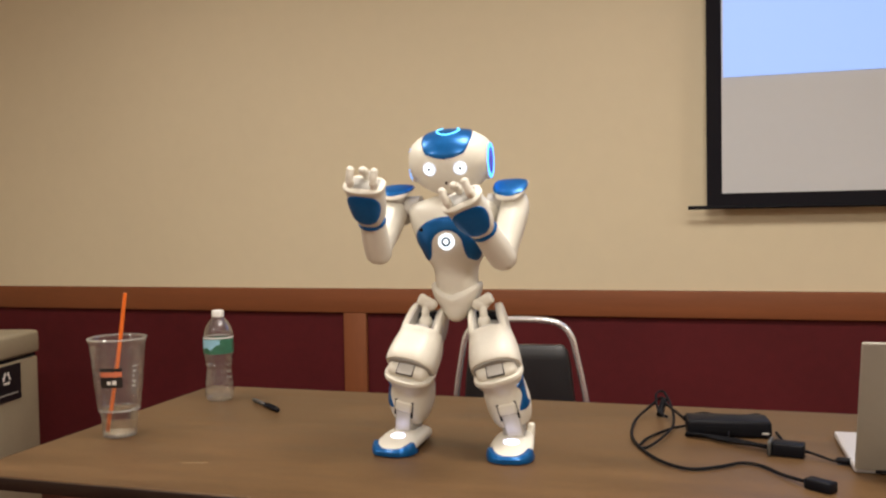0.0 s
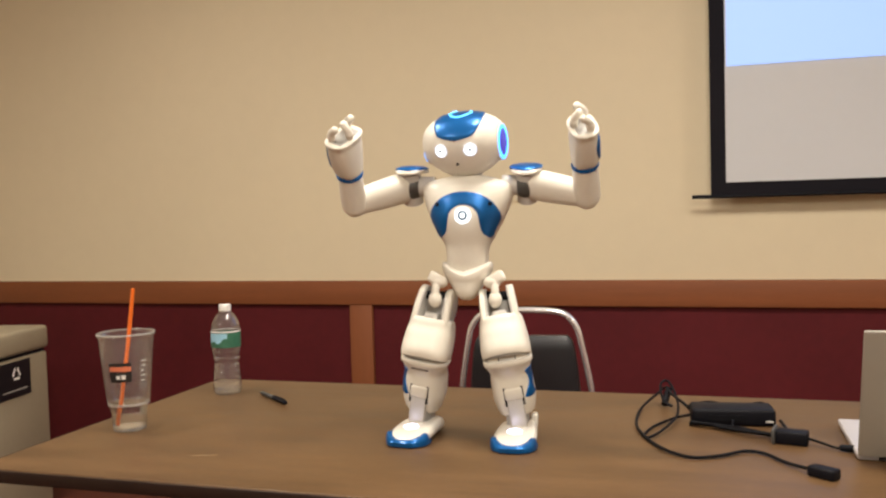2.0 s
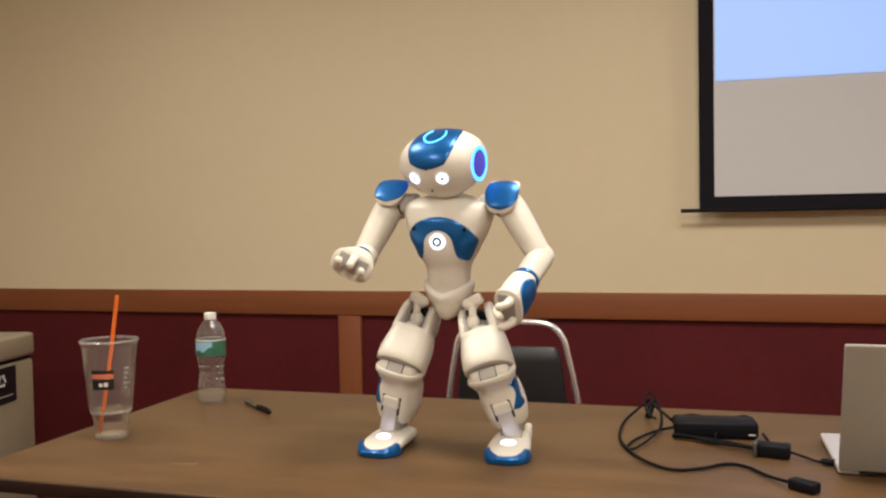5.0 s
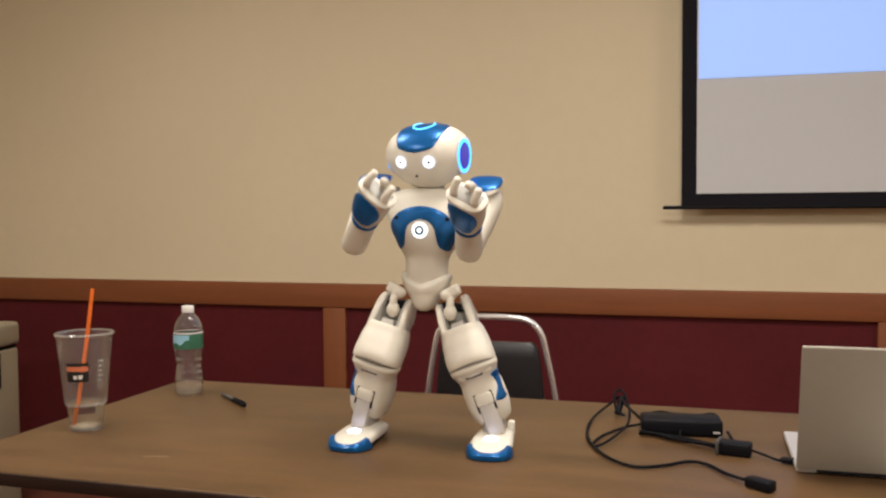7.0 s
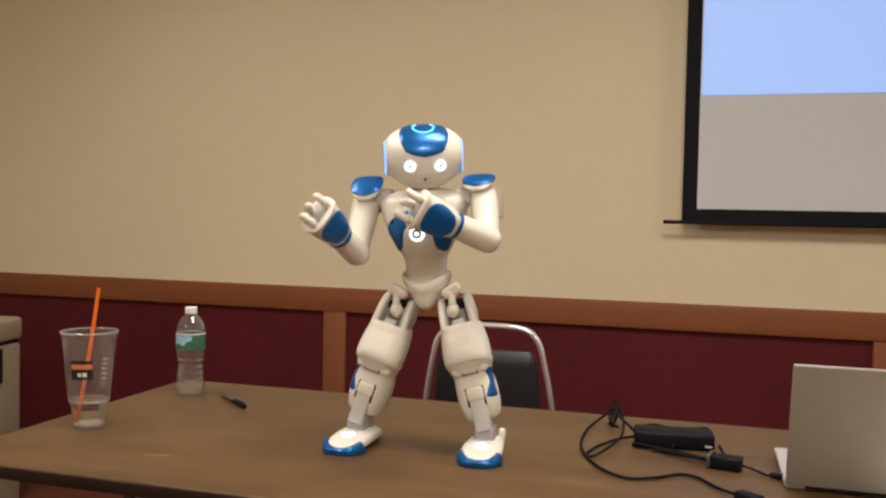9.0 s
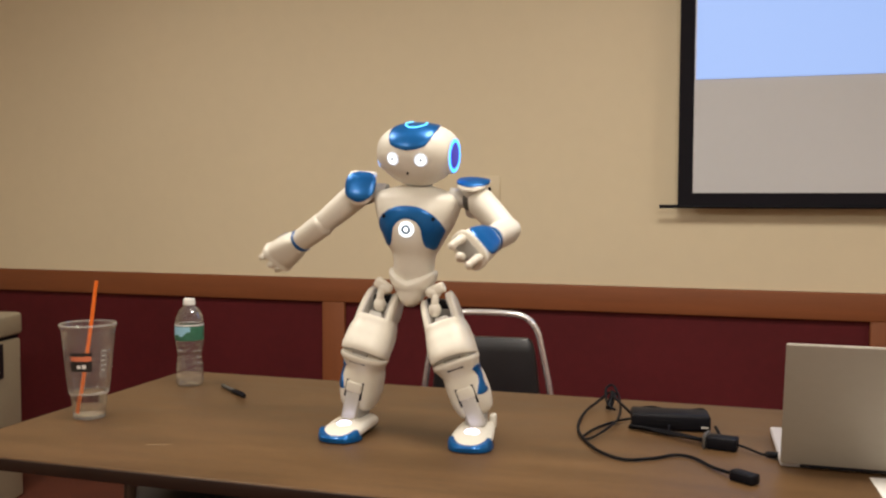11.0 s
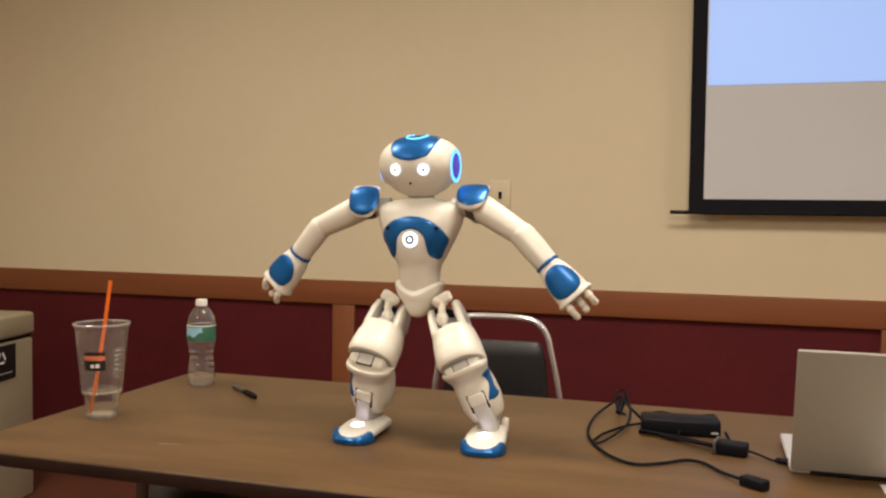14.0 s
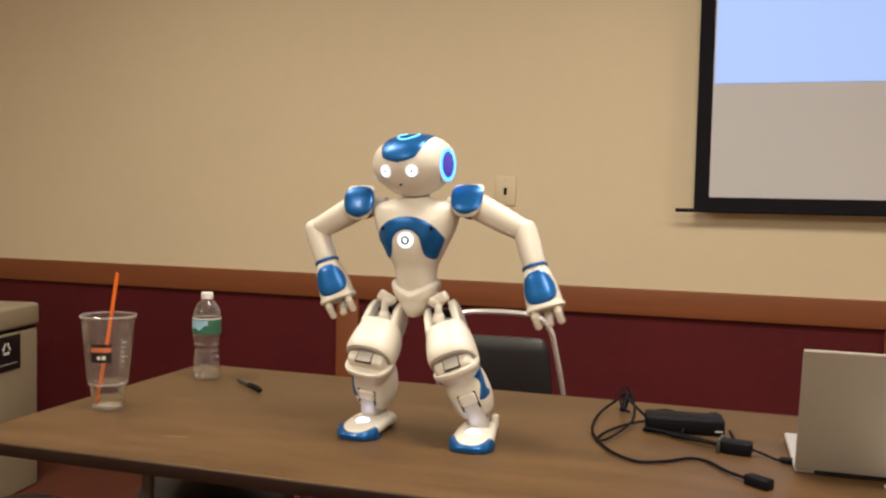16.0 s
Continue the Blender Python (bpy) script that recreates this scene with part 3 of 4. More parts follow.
part("cable", tube([(0.298, 1.806, 0.004), (0.33, 1.795, 0.005), (0.37, 1.775, 0.004), (0.41, 1.752, 0.006), (0.440, 1.748, 0.004), (0.462, 1.785, 0.004), (0.456, 1.840, 0.008)], R), M_CABLE, ad)
part("cable", tube([(0.300, 1.800, 0.009), (0.345, 1.784, 0.009), (0.385, 1.764, 0.010), (0.42, 1.745, 0.009), (0.440, 1.730, 0.010)], R), M_CABLE, ad)
part("cable_tie", tube([(0.372, 1.784, 0.001), (0.372, 1.782, 0.012), (0.373, 1.794, 0.016), (0.374, 1.808, 0.010), (0.374, 1.808, 0.001)], 0.0016, 8, 4), M_DARK, ad, "black cable tie")
part("cable", tube([(0.490, 1.711, 0.011), (0.510, 1.699, 0.008), (0.528, 1.686, 0.005), (0.545, 1.680, 0.005)], R * 0.8), M_CABLE, ad)
part("velcro_strap", tube([(0.246, 1.945, 0.006), (0.250, 1.958, 0.020), (0.255, 1.966, 0.036)], 0.0068, 10, 4), M_DARK, ad, "dark hook-and-loop strap")
q = lathe([(0.003, -0.020), (0.0055, -0.016), (0.006, 0.012), (0.003, 0.016)], 14)
q.transform(pose(0.553, 1.676, 0.007, 0, 90, -12))
part("dc_plug", q, M_DARK, ad, "small black plug")
q = box_bm(-0.021, 0.021, -0.011, 0.011, 0.0, 0.016, 0.003, 2)
q.transform(pose(0.494, 1.532, 0.0005, 0, 0, -38))
part("mains_plug", q, M_DARK, ad, "black moulded plug")

# ---- laptop and papers ----
lp = thing("laptop", "open silver laptop seen from behind its leaning lid", "laptop", pose(0.553, 1.622, TZ + 0.0005))
LW = 0.335
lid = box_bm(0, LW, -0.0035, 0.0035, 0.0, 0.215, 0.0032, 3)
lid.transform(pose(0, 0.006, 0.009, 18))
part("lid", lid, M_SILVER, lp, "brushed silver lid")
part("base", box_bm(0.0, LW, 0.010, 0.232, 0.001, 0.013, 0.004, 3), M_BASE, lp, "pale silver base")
part("hinge", tube([(0.03, 0.006, 0.0075), (LW / 2, 0.006, 0.0075), (LW - 0.03, 0.006, 0.0075)], 0.0035), M_DARK, lp, "dark hinge")
part("keyboard", box_bm(0.03, LW - 0.03, 0.03, 0.13, 0.0132, 0.0142), M_DARK, lp, smooth=False)
sp = box_bm(0.010, LW - 0.010, 0.0036, 0.0044, 0.012, 0.208)
sp.transform(pose(0, 0.006, 0.009, 18))
part("screen_panel", sp, M_DARK, lp, smooth=False)
ph = part("paper_sheet", box_bm(-0.108, 0.108, -0.1395, 0.1395, 0, 0.0008), M_PAPER, smooth=False)
ph.matrix_world = pose(0.793, 1.476, TZ + 0.0004, 0, 0, 1)
tagged(ph, "plain white sheet of paper before the laptop", "paper")

# ---- the humanoid robot ----
K = 1.06
robot = thing("humanoid_robot", "small white and blue humanoid robot dancing on the table", "robot", pose(0, 0, 0))


def seg(name, bm, mat, label=""):
    """A body segment, in its joint's space, under the robot."""
    bm.transform(Matrix.Scale(K, 4))
    return part(name, bm, mat, robot, label)


def sub(name, bm, mat, parent, label="", smooth=True):
    bm.transform(Matrix.Scale(K, 4))
    return part(name, bm, mat, parent, label, smooth)


def facing(x, y, z, n, spin=0):
    """A pose at a point whose z looks along n."""
    return Matrix.Translation((x, y, z)) @ Vector(n).to_track_quat("Z", "Y").to_matrix().to_4x4() @ Matrix.Rotation(radians(spin), 4, "Z")


def build_torso():
    body = Shell([(-0.062, 0, 0, 0.024, 0.026), (-0.045, 0, 0, 0.029, 0.031), (-0.030, 0.001, 0, 0.0335, 0.0345), (-0.012, 0.002, 0, 0.0365, 0.0352), (-0.002, 0.003, 0, 0.0390, 0.0370), (0.0120, 0.004, 0, 0.0465, 0.0450), (0.030, 0.004, 0, 0.0525, 0.0535), (0.042, 0.004, 0, 0.0545, 0.0605),
                  (0.07, 0.002, 0, 0.055, 0.072), (0.094, 0, 0, 0.049, 0.077), (0.104, -0.001, 0, 0.042, 0.069), (0.110, -0.002, 0, 0.035, 0.052), (0.114, -0.002, 0, 0.028, 0.036), (0.117, -0.003, 0, 0.020, 0.024)], 2.5)
    torso = seg("torso", body.mesh(48, 40), M_WHITE, "white plastic chest shell")

    def arch(s, t):
        """A horseshoe: s runs along it, t from its inner to its outer edge."""
        a = math.pi * (1.26 * s - 0.13)
        c, n = math.cos(a), math.sin(a)
        yi, zi = 0.0255 * c * (1 + 0.22 * max(0.0, -n) / 0.4), 0.036 + (0.024 if n > 0 else 0.072) * n
        yo, zo = 0.0605 * c, 0.036 + (0.046 if n > 0 else 0.060) * n
        far = max(0.0, (abs(2 * s - 1) - 0.88) / 0.12)
        t = 0.5 + (t - 0.5) * math.sqrt(max(0.0, 1 - 0.96 * far * far))
        y, z = yi + (yo - yi) * t, zi + (zo - zi) * t
        wide = spline(body.keys, z)[3]
        return math.copysign(math.asin(min(0.97, abs(y) / wide) ** 1.25), y), z

    sub("chest_panel", patch(body, arch, 44, 8, 0.0018), M_BLUE, torso, "glossy blue horseshoe chest panel")
    p, n = body.at(0, 0.042), body.normal(0, 0.042)
    n = n if n.x > 0 else -n
    btn = sub("chest_button", disc(0, 0.0132, 0.0035, facing(*(p - n * 0.0005), n)), M_BUTTON, torso, "glowing white chest button")
    sub("button_emblem", disc(0.0044, 0.0078, 0.0012, facing(*(p + n * 0.003), n)), M_EMBLEM, btn, "dark teal ring emblem")
    for sy in (-1, 1):
        q = body.at(sy * 0.58, 0.062)
        m = body.normal(sy * 0.58, 0.062)
        sub("sonar_hole", disc(0, 0.0035, 0.002, facing(*(q + m * 0.0012), m), 14), M_DARK, torso, "dark sensor hole")
    pel = Shell([(-0.093, 0.010, 0, 0.012, 0.007), (-0.088, 0.008, 0, 0.022, 0.014), (-0.076, 0.004, 0, 0.031, 0.0225), (-0.062, 0.002, 0, 0.035, 0.0315), (-0.050, 0.002, 0, 0.037, 0.0385), (-0.040, 0.002, 0, 0.0375, 0.0405), (-0.034, 0.002, 0, 0.035, 0.0375)], 2.3)
    pm = pel.mesh(40, 26)
    for v in pm.verts:
        lift = max(0.0, (v.co.z + 0.066) / 0.032)
        side = min(1.0, abs(v.co.y) / 0.038)
        if v.co.x > 0:
            v.co.z -= 0.019 * lift * (1 - side ** 1.3)
        v.co.y *= 1 + 0.08 * lift
        v.co.z += 0.006 * lift * side ** 2
    sub("pelvis", pm, M_WHITE, torso, "white V-shaped pelvis shell")
    for sy in (-1, 1):
        hb = ball(0.027, sy * 0.050, -0.093, 0.0112, (0.9, 1.0, 1.2))
        ball(0.023, sy * 0.044, -0.064, 0.0118, (0.8, 1.25, 0.90), hb)
        wedge = box_bm(0.015, 0.030, -0.011, 0.014, -0.009, 0.010, 0.005, 3)
        join(hb, wedge, Matrix.Translation((0.001, sy * 0.052, -0.058)) @ Matrix.Rotation(sy * 0.5, 4, "X"))
        tube([(0.027, sy * 0.050, -0.092), (0.028, sy * 0.0495, -0.078), (0.024, sy * 0.048, -0.064)], 0.0066, 12, 5, hb)
        sub("hip_link", hb, M_WHITE, torso, "white bone-shaped hip link")
        jb = box_bm(-0.022, 0.014, sy * 0.05 - 0.026, sy * 0.05 + 0.026, -0.092, -0.078, 0.005)
        sub("hip_axle", jb, M_DARK, torso, "dark hip axle")
    nk = lathe([(0.024, 0.112), (0.0225, 0.124), (0.018, 0.130), (0.018, 0.150)], 28)
    nk.transform(Matrix.Translation((0.002, 0, 0)))
    sub("neck", nk, M_GREY, torso, "grey neck joint")
    return torso


class Skull:
    """The head's rounded form, by lateral angle and arc from front to back."""
    c, r, power = Vector((0.002, 0, 0.0450)), (0.0610, 0.0740, 0.0535), 2.3

    def at(self, u, w):
        d = Vector((math.cos(u) * math.cos(w), math.sin(u), math.cos(u) * math.sin(w)))
        k = sum(abs(a / b) ** self.power for a, b in zip(d, self.r)) ** (-1 / self.power)
        p = d * k
        if p.z < 0:
            p.x, p.y = p.x * (1 + 1.9 * p.z), p.y * (1 + 4.2 * p.z - 18 * p.z * p.z)
        p.y = max(-0.0645, min(0.0645, p.y))
        return self.c + p

    def normal(self, u, w):
        n = (self.at(u + 0.02, w) - self.at(u - 0.02, w)).cross(self.at(u, w + 0.02) - self.at(u, w - 0.02))
        return n.normalized()

    def mesh(self, nu=44, nw=44):
        bm = bmesh.new()
        rows = [[self.at(-1.5706 + 3.1412 * j / nu, 2 * math.pi * i / nw) for i in range(nw)] for j in range(nu + 1)]
        grid_faces(bm, rows)
        return bm


def build_head():
    sk = Skull()
    head = seg("head", sk.mesh(), M_WHITE, "rounded white head shell")

    def cap(s, t):
        x, y = 2 * s - 1, 2 * t - 1
        a, b = x * math.sqrt(1 - y * y * 0.50), y * math.sqrt(1 - x * x * 0.26)
        return 0.69 * a, 1.27 + 1.03 * b

    hat = sub("head_cap", patch(sk, cap, 28, 32, 0.0016), M_BLUE, head, "glossy blue head cap")

    def touch(s, t):
        a = 2 * math.pi * 0.80 * (s - 0.5) - math.pi / 2
        r = 0.30 + 0.075 * t
        return r * math.cos(a) * 0.95, 1.38 + r * math.sin(a) * 1.15

    sub("touch_light", patch(sk, touch, 36, 2, 0.0030, -0.0008), M_TOUCH, hat, "glowing light-blue touch ring")
    for sy in (-1, 1):
        u, w = sy * 0.405, -0.02
        p, n = sk.at(u, w), sk.normal(u, w)
        n = n if n.x > 0 else -n
        # socket ring with dim emission, painting the halo round the bright lens
        eye = sub("eye", disc(0.0086, 0.0112, 0.0020, facing(*(p - n * 0.0010), n)), M_EYEHALO, head, "pale eye socket rim with the lens's glow halo painted in")
        sub("eye_lens", disc(0, 0.0088, 0.0024, facing(*(p - n * 0.0010), n)), M_EYE, eye, "bright white eye light")
        sub("pupil", disc(0, 0.0026, 0.0010, facing(*(p + n * 0.0011), n), 16), M_DARK, eye, "dark pupil")
        ex, ey, ez = 0.003, sy * 0.0582, 0.0460
        m = facing(ex, ey, ez, (0.015, sy, 0))
        ear = sub("ear", disc(0, 0.0310, 0.0070, m), M_WHITE, head, "round white ear rim")
        sub("ear_ring", disc(0.0228, 0.0285, 0.0014, m @ Matrix.Translation((0, 0, 0.0064))), M_EARRING, ear, "glowing blue ear ring")
        sub("ear_disc", disc(0, 0.0226, 0.0010, m @ Matrix.Translation((0, 0, 0.0064))), M_EARDISC, ear, "violet ear speaker grille")
    for w, nm in ((-0.41, "mouth_camera"), (0.235, "forehead_camera")):
        p, n = sk.at(0, w), sk.normal(0, w)
        n = n if n.x > 0 else -n
        sub(nm, disc(0, 0.0020 if w < 0 else 0.0012, 0.0024, facing(*(p - n * 0.0002), n), 14), M_DARK, head, "dark camera hole")
    return head


def build_arm(sy):
    sh = seg("shoulder", ball(0, 0, 0, 0.0225, (1, 1, 1.0)), M_STEEL, "dark grey shoulder joint")
    blk = tube([(0, 0, -0.030), (0, 0, 0.0), (0, 0, 0.026)], 0.0165, 18, 3)
    sub("joint_barrel", blk, M_LGREY, sh, "pale grey joint barrel")
    sub("axle", tube([(0, -sy * 0.040, 0), (0, -sy * 0.02, 0), (0, 0, 0)], 0.017, 16, 3), M_LGREY, sh, "pale grey axle")
    pad_shell = Shell([(-0.026, 0, 0.0245, 0.020, 0.0015), (-0.022, 0, 0.026, 0.0265, 0.0035), (-0.004, 0, 0.0285, 0.0285, 0.0060), (0.016, 0, 0.027, 0.0265, 0.0060), (0.029, 0, 0.024, 0.0190, 0.0045), (0.033, 0, 0.022, 0.010, 0.0015)], 2.2, "x")
    pb = pad_shell.mesh(28, 18)
    tip = pose(-0.002, 0, -0.001, 0, -25, 0) @ Matrix.Diagonal((1.05, 0.96, 1, 1))
    pb.transform(tip)
    rim = sub("shoulder_pad", pb, M_WHITE, sh, "white shoulder pad rim")
    cover = patch(pad_shell, lambda s, t: (math.pi / 2 + disc_place(0, 0, 1.50, 1)(s, t)[0], 0.0035 + 0.0268 * disc_place(0, 0, 1, 1)(s, t)[1]), 18, 18, 0.0022)
    cover.transform(tip)
    sub("pad_cover", cover, M_BLUE, rim, "glossy blue pad cover")
    ua = Shell([(-0.020, sy * 0.004, 0, 0.012, 0.013), (-0.014, sy * 0.004, 0, 0.018, 0.0195), (0.0, sy * 0.006, 0, 0.0225, 0.0240), (0.02, sy * 0.008, 0, 0.0235, 0.0255), (0.055, sy * 0.011, 0, 0.0225, 0.0245), (0.085, sy * 0.014, 0, 0.0205, 0.0220), (0.098, sy * 0.015, 0, 0.0195, 0.0205), (0.104, sy * 0.015, 0, 0.0150, 0.0160)], 2.3, "x")
    upper = seg("upper_arm", ua.mesh(32, 24), M_WHITE, "white upper arm shell")
    sub("elbow_joint", ball(0.105, sy * 0.015, 0, 0.0172), M_GREY, upper, "grey elbow joint")
    fa = Shell([(-0.020, 0, 0, 0.008, 0.009), (-0.016, 0, 0, 0.0155, 0.0170), (-0.004, 0, 0, 0.0205, 0.0215), (0.018, 0, 0, 0.0205, 0.0215), (0.045, 0, 0, 0.0195, 0.0205), (0.058, 0, 0, 0.0190, 0.0200), (0.062, 0, 0, 0.0165, 0.0170)], 2.3, "x")
    seam = lathe([(0.0150, 0.0985), (0.0205, 0.0990), (0.0205, 0.1025), (0.0150, 0.1030)], 28)
    seam.transform(pose(0, sy * 0.0152, 0, 0, 90, 0))
    sub("elbow_seam", seam, M_DARK, upper, "dark gap at the elbow")
    fore = seg("forearm", fa.mesh(32, 22), M_WHITE, "white forearm shell")
    wr = lathe([(0.0185, 0.0590), (0.0215, 0.0595), (0.0222, 0.0615), (0.0215, 0.0640), (0.0185, 0.0645)], 32)
    wr.transform(pose(0, 0, 0, 0, 90, 0))
    sub("wrist_ring", wr, M_BLUE, fore, "blue wrist ring")
    hs = Shell([(0.063, 0, 0, 0.0165, 0.0165), (0.068, 0, 0, 0.0205, 0.0200), (0.085, 0, 0.001, 0.0255, 0.0215), (0.110, 0, 0.001, 0.0292, 0.0215), (0.126, 0, 0.001, 0.0300, 0.0200), (0.1285, 0, 0.001, 0.0300, 0.0200), (0.1305, 0, 0.001, 0.0330, 0.0220), (0.1350, 0, 0.001, 0.0330, 0.0220), (0.1365, 0, 0.001, 0.0310, 0.0200)], 2.7, "x")
    hand = seg("robot_hand", hs.mesh(32, 22), M_WHITE, "white hand shell")
    sub("hand_cover", patch(hs, lambda s, t: (math.pi / 2 + disc_place(0, 0, 1.06, 1, 0.10)(s, t)[0], 0.1000 + 0.0275 * disc_place(0, 0, 1, 1)(s, t)[1]), 18, 18, 0.0020), M_BLUE, hand, "glossy blue hand cover")
    sub("palm_recess", box_bm(0.134, 0.1373, -0.024, 0.024, -0.013, 0.013, 0.001), M_GREY, hand, "grey palm recess")
    for y, z, b in ((-0.0190, 0.006, 1), (0.0190, 0.006, 1), (0.0, -0.010, -1)):
        fb = tube([(0.128, y, z), (0.143, y, z + 0.003 * b), (0.152, y, z + 0.000 * b), (0.159, y, z - 0.007 * b)], 0.0060, 12, 4)
        ball(0.159, y, z - 0.007 * b, 0.0064, (1, 1, 1), fb, 12, 8)
        ball(0.1450, y, z + 0.0025 * b, 0.0072, (1, 1, 1), fb, 12, 8)
        sub("finger", fb, M_WHITE, hand, "jointed white finger")
    return sh, upper, fore, hand


def build_leg(sy):
    ts = Shell([(-0.1040, 0.005, 0, 0.037, 0.0345), (-0.1028, 0.007, 0, 0.0430, 0.0395), (-0.093, 0.008, 0, 0.0445, 0.0405), (-0.070, 0.003, 0, 0.045, 0.0395), (-0.052, 0.000, 0, 0.042, 0.0370), (-0.043, 0.002, 0, 0.0385, 0.0355), (-0.0395, 0.002, 0, 0.0365, 0.0340)], 2.9)
    tm = ts.mesh(40, 24)
    for v in tm.verts:
        bow = max(0.0, 1 - (v.co.y / 0.036) ** 2)
        v.co.z += (0.06 * bow - 0.09) * max(0.0, v.co.x) * min(1.0, max(0.0, (-0.066 - v.co.z) / 0.03))
    thigh = seg("thigh", tm, M_WHITE, "white thigh shell")
    for s in (-1, 1):
        side_view = [(0.029, -0.060), (0.0335, -0.042), (0.030, -0.012)]
        side_view += [(-0.001 + 0.0275 * math.cos(a), -0.008 + 0.0225 * math.sin(a)) for a in (0.25, 0.6, 0.95, 1.3, 1.65, 2.0, 2.4, 2.8)]
        side_view += [(-0.031, -0.020), (-0.028, -0.060)]

        def plate(y_in, y_out, inset):
            bm = bmesh.new()
            lean = lambda z, y: y - s * 0.004 * max(0.0, (z + 0.06) / 0.07) - s * 0.008 * max(0.0, (-0.045 - z) / 0.015)
            rings = []
            for y, k in ((y_in, inset), (y_in + 0.25 * (y_out - y_in), 0.0), (y_in + 0.75 * (y_out - y_in), 0.0), (y_out, 0.0022)):
                rings.append([(x * (1 - k / 0.03), lean(z, s * y), z - (k if z > -0.05 else 0)) for x, z in side_view])
            grid_faces(bm, rings)
            return bm

        sub("hip_prong", plate(0.0238, 0.0328, 0.001), M_WHITE, thigh, "white side plate")
        sub("prong_liner", plate(0.0205, 0.0240, 0.0015), M_LGREY, thigh, "pale grey inner plate")
    gb = box_bm(-0.030, 0.006, -0.0225, 0.0225, -0.050, 0.004, 0.006, 3)
    sub("hip_motor", gb, M_GREY, thigh, "grey hip motor housing")
    sub("motor_cover", box_bm(0.004, 0.027, -0.0115, 0.0115, -0.047, -0.030, 0.003), M_LGREY, thigh, "pale grey motor cover")
    sub("knee_block", box_bm(-0.026, 0.033, -0.032, 0.032, -0.127, -0.085, 0.010, 3), M_WHITE, thigh, "white knee block")
    sub("plate_gap", box_bm(0.030, 0.0336, -0.0142, 0.0142, -0.1265, -0.094, 0.0008), M_DARK, thigh, "dark gap round the knee plate")
    sub("knee_plate", box_bm(0.030, 0.0348, -0.0128, 0.0128, -0.1252, -0.094, 0.0012), M_LGREY, thigh, "pale grey knee plate")
    # lip under the white thigh; its grey paints in the shade there
    lip = Shell([(-0.1058, 0.007, 0, 0.0395, 0.0360), (-0.1020, 0.007, 0, 0.0410, 0.0375)], 2.7).mesh(40, 3)
    for v in lip.verts:
        v.co.z += (0.06 * max(0.0, 1 - (v.co.y / 0.036) ** 2) - 0.09) * max(0.0, v.co.x)
    sub("knee_lip_shade", lip, M_GREY, thigh, "knee lip with the shadow painted in grey")
    ss = Shell([(-0.106, -0.015, 0, 0.022, 0.022), (-0.101, -0.014, 0, 0.031, 0.0290), (-0.090, -0.012, 0, 0.036, 0.0325), (-0.070, -0.011, 0, 0.042, 0.0355), (-0.045, -0.010, 0, 0.041, 0.0350), (-0.028, -0.006, 0, 0.037, 0.0330), (-0.014, 0.002, 0, 0.0385, 0.0375), (-0.0080, 0.005, 0, 0.043, 0.0405), (-0.0030, 0.005, 0, 0.0425, 0.0400), (-0.0015, 0.004, 0, 0.038, 0.0360)], 2.6)
    sm = ss.mesh(40, 28)
    for v in sm.verts:
        v.co.z += 0.15 * max(0.0, v.co.x) * min(1.0, max(0.0, (v.co.z + 0.030) / 0.025))
    shin = seg("shin", sm, M_WHITE, "white shin shell")

    def mark(s, t):
        x, y = 2 * s - 1, 2 * t - 1
        w = 0.15 + 0.27 * abs(y) ** 1.5 - (0.25 if abs(y) > 0.97 else 0)
        return sy * (1.02 + 1.25 * w * x) + 0.16 * sy * math.sin(2.4 * y), -0.044 + 0.0245 * y

    sub("calf_cover", patch(ss, mark, 12, 16, 0.0022), M_BLUE, shin, "blue bone-shaped calf cover")
    sub("ankle_panel", box_bm(0.012, 0.0335, -0.0146, 0.0146, -0.067, -0.047, 0.003), M_WHITE, shin, "white ankle panel")
    sub("ankle_motor", box_bm(-0.012, 0.0310, -0.0135, 0.0135, -0.120, -0.064, 0.003), M_LGREY, shin, "pale grey ankle motor")
    sub("ankle_gap", box_bm(0.010, 0.0300, -0.0162, 0.0162, -0.078, -0.0455, 0.001), M_DARK, shin, "dark ankle recess")
    sole, tops = -0.0440, ((-0.050, 0.016, -0.029), (-0.0465, 0.025, -0.024), (-0.028, 0.031, -0.0175), (-0.006, 0.0345, -0.0145), (0.018, 0.0370, -0.0150), (0.040, 0.0385, -0.0185), (0.058, 0.0380, -0.0220), (0.073, 0.0355, -0.0270), (0.083, 0.0295, -0.0325), (0.088, 0.0200, -0.0370))
    fs = Shell([(x, 0, (sole + tz) / 2, hy * 0.90, (tz - sole) / 2) for x, hy, tz in tops], 2.6, "x")
    foot = seg("foot", fs.mesh(40, 30), M_WHITE, "white rounded foot shell")
    tb_ = bmesh.new()
    rows_ = []
    for k in range(37):
        v = -1.52 + 3.04 * k / 36
        y = 0.0375 * math.copysign(abs(math.sin(v)) ** 0.80, math.sin(v))
        x = 0.048 + 0.0438 * max(0.0, math.cos(v)) ** 0.70
        hgt = -0.0325 + 0.0085 * abs(math.sin(v)) ** 2.2
        hgt += (-0.040 - hgt) * max(0.0, (abs(v) - 1.32) / 0.20) ** 1.5
        nx, ny = (x - 0.035), y * 1.3
        ln = math.hypot(nx, ny)
        nx, ny = nx / ln, ny / ln
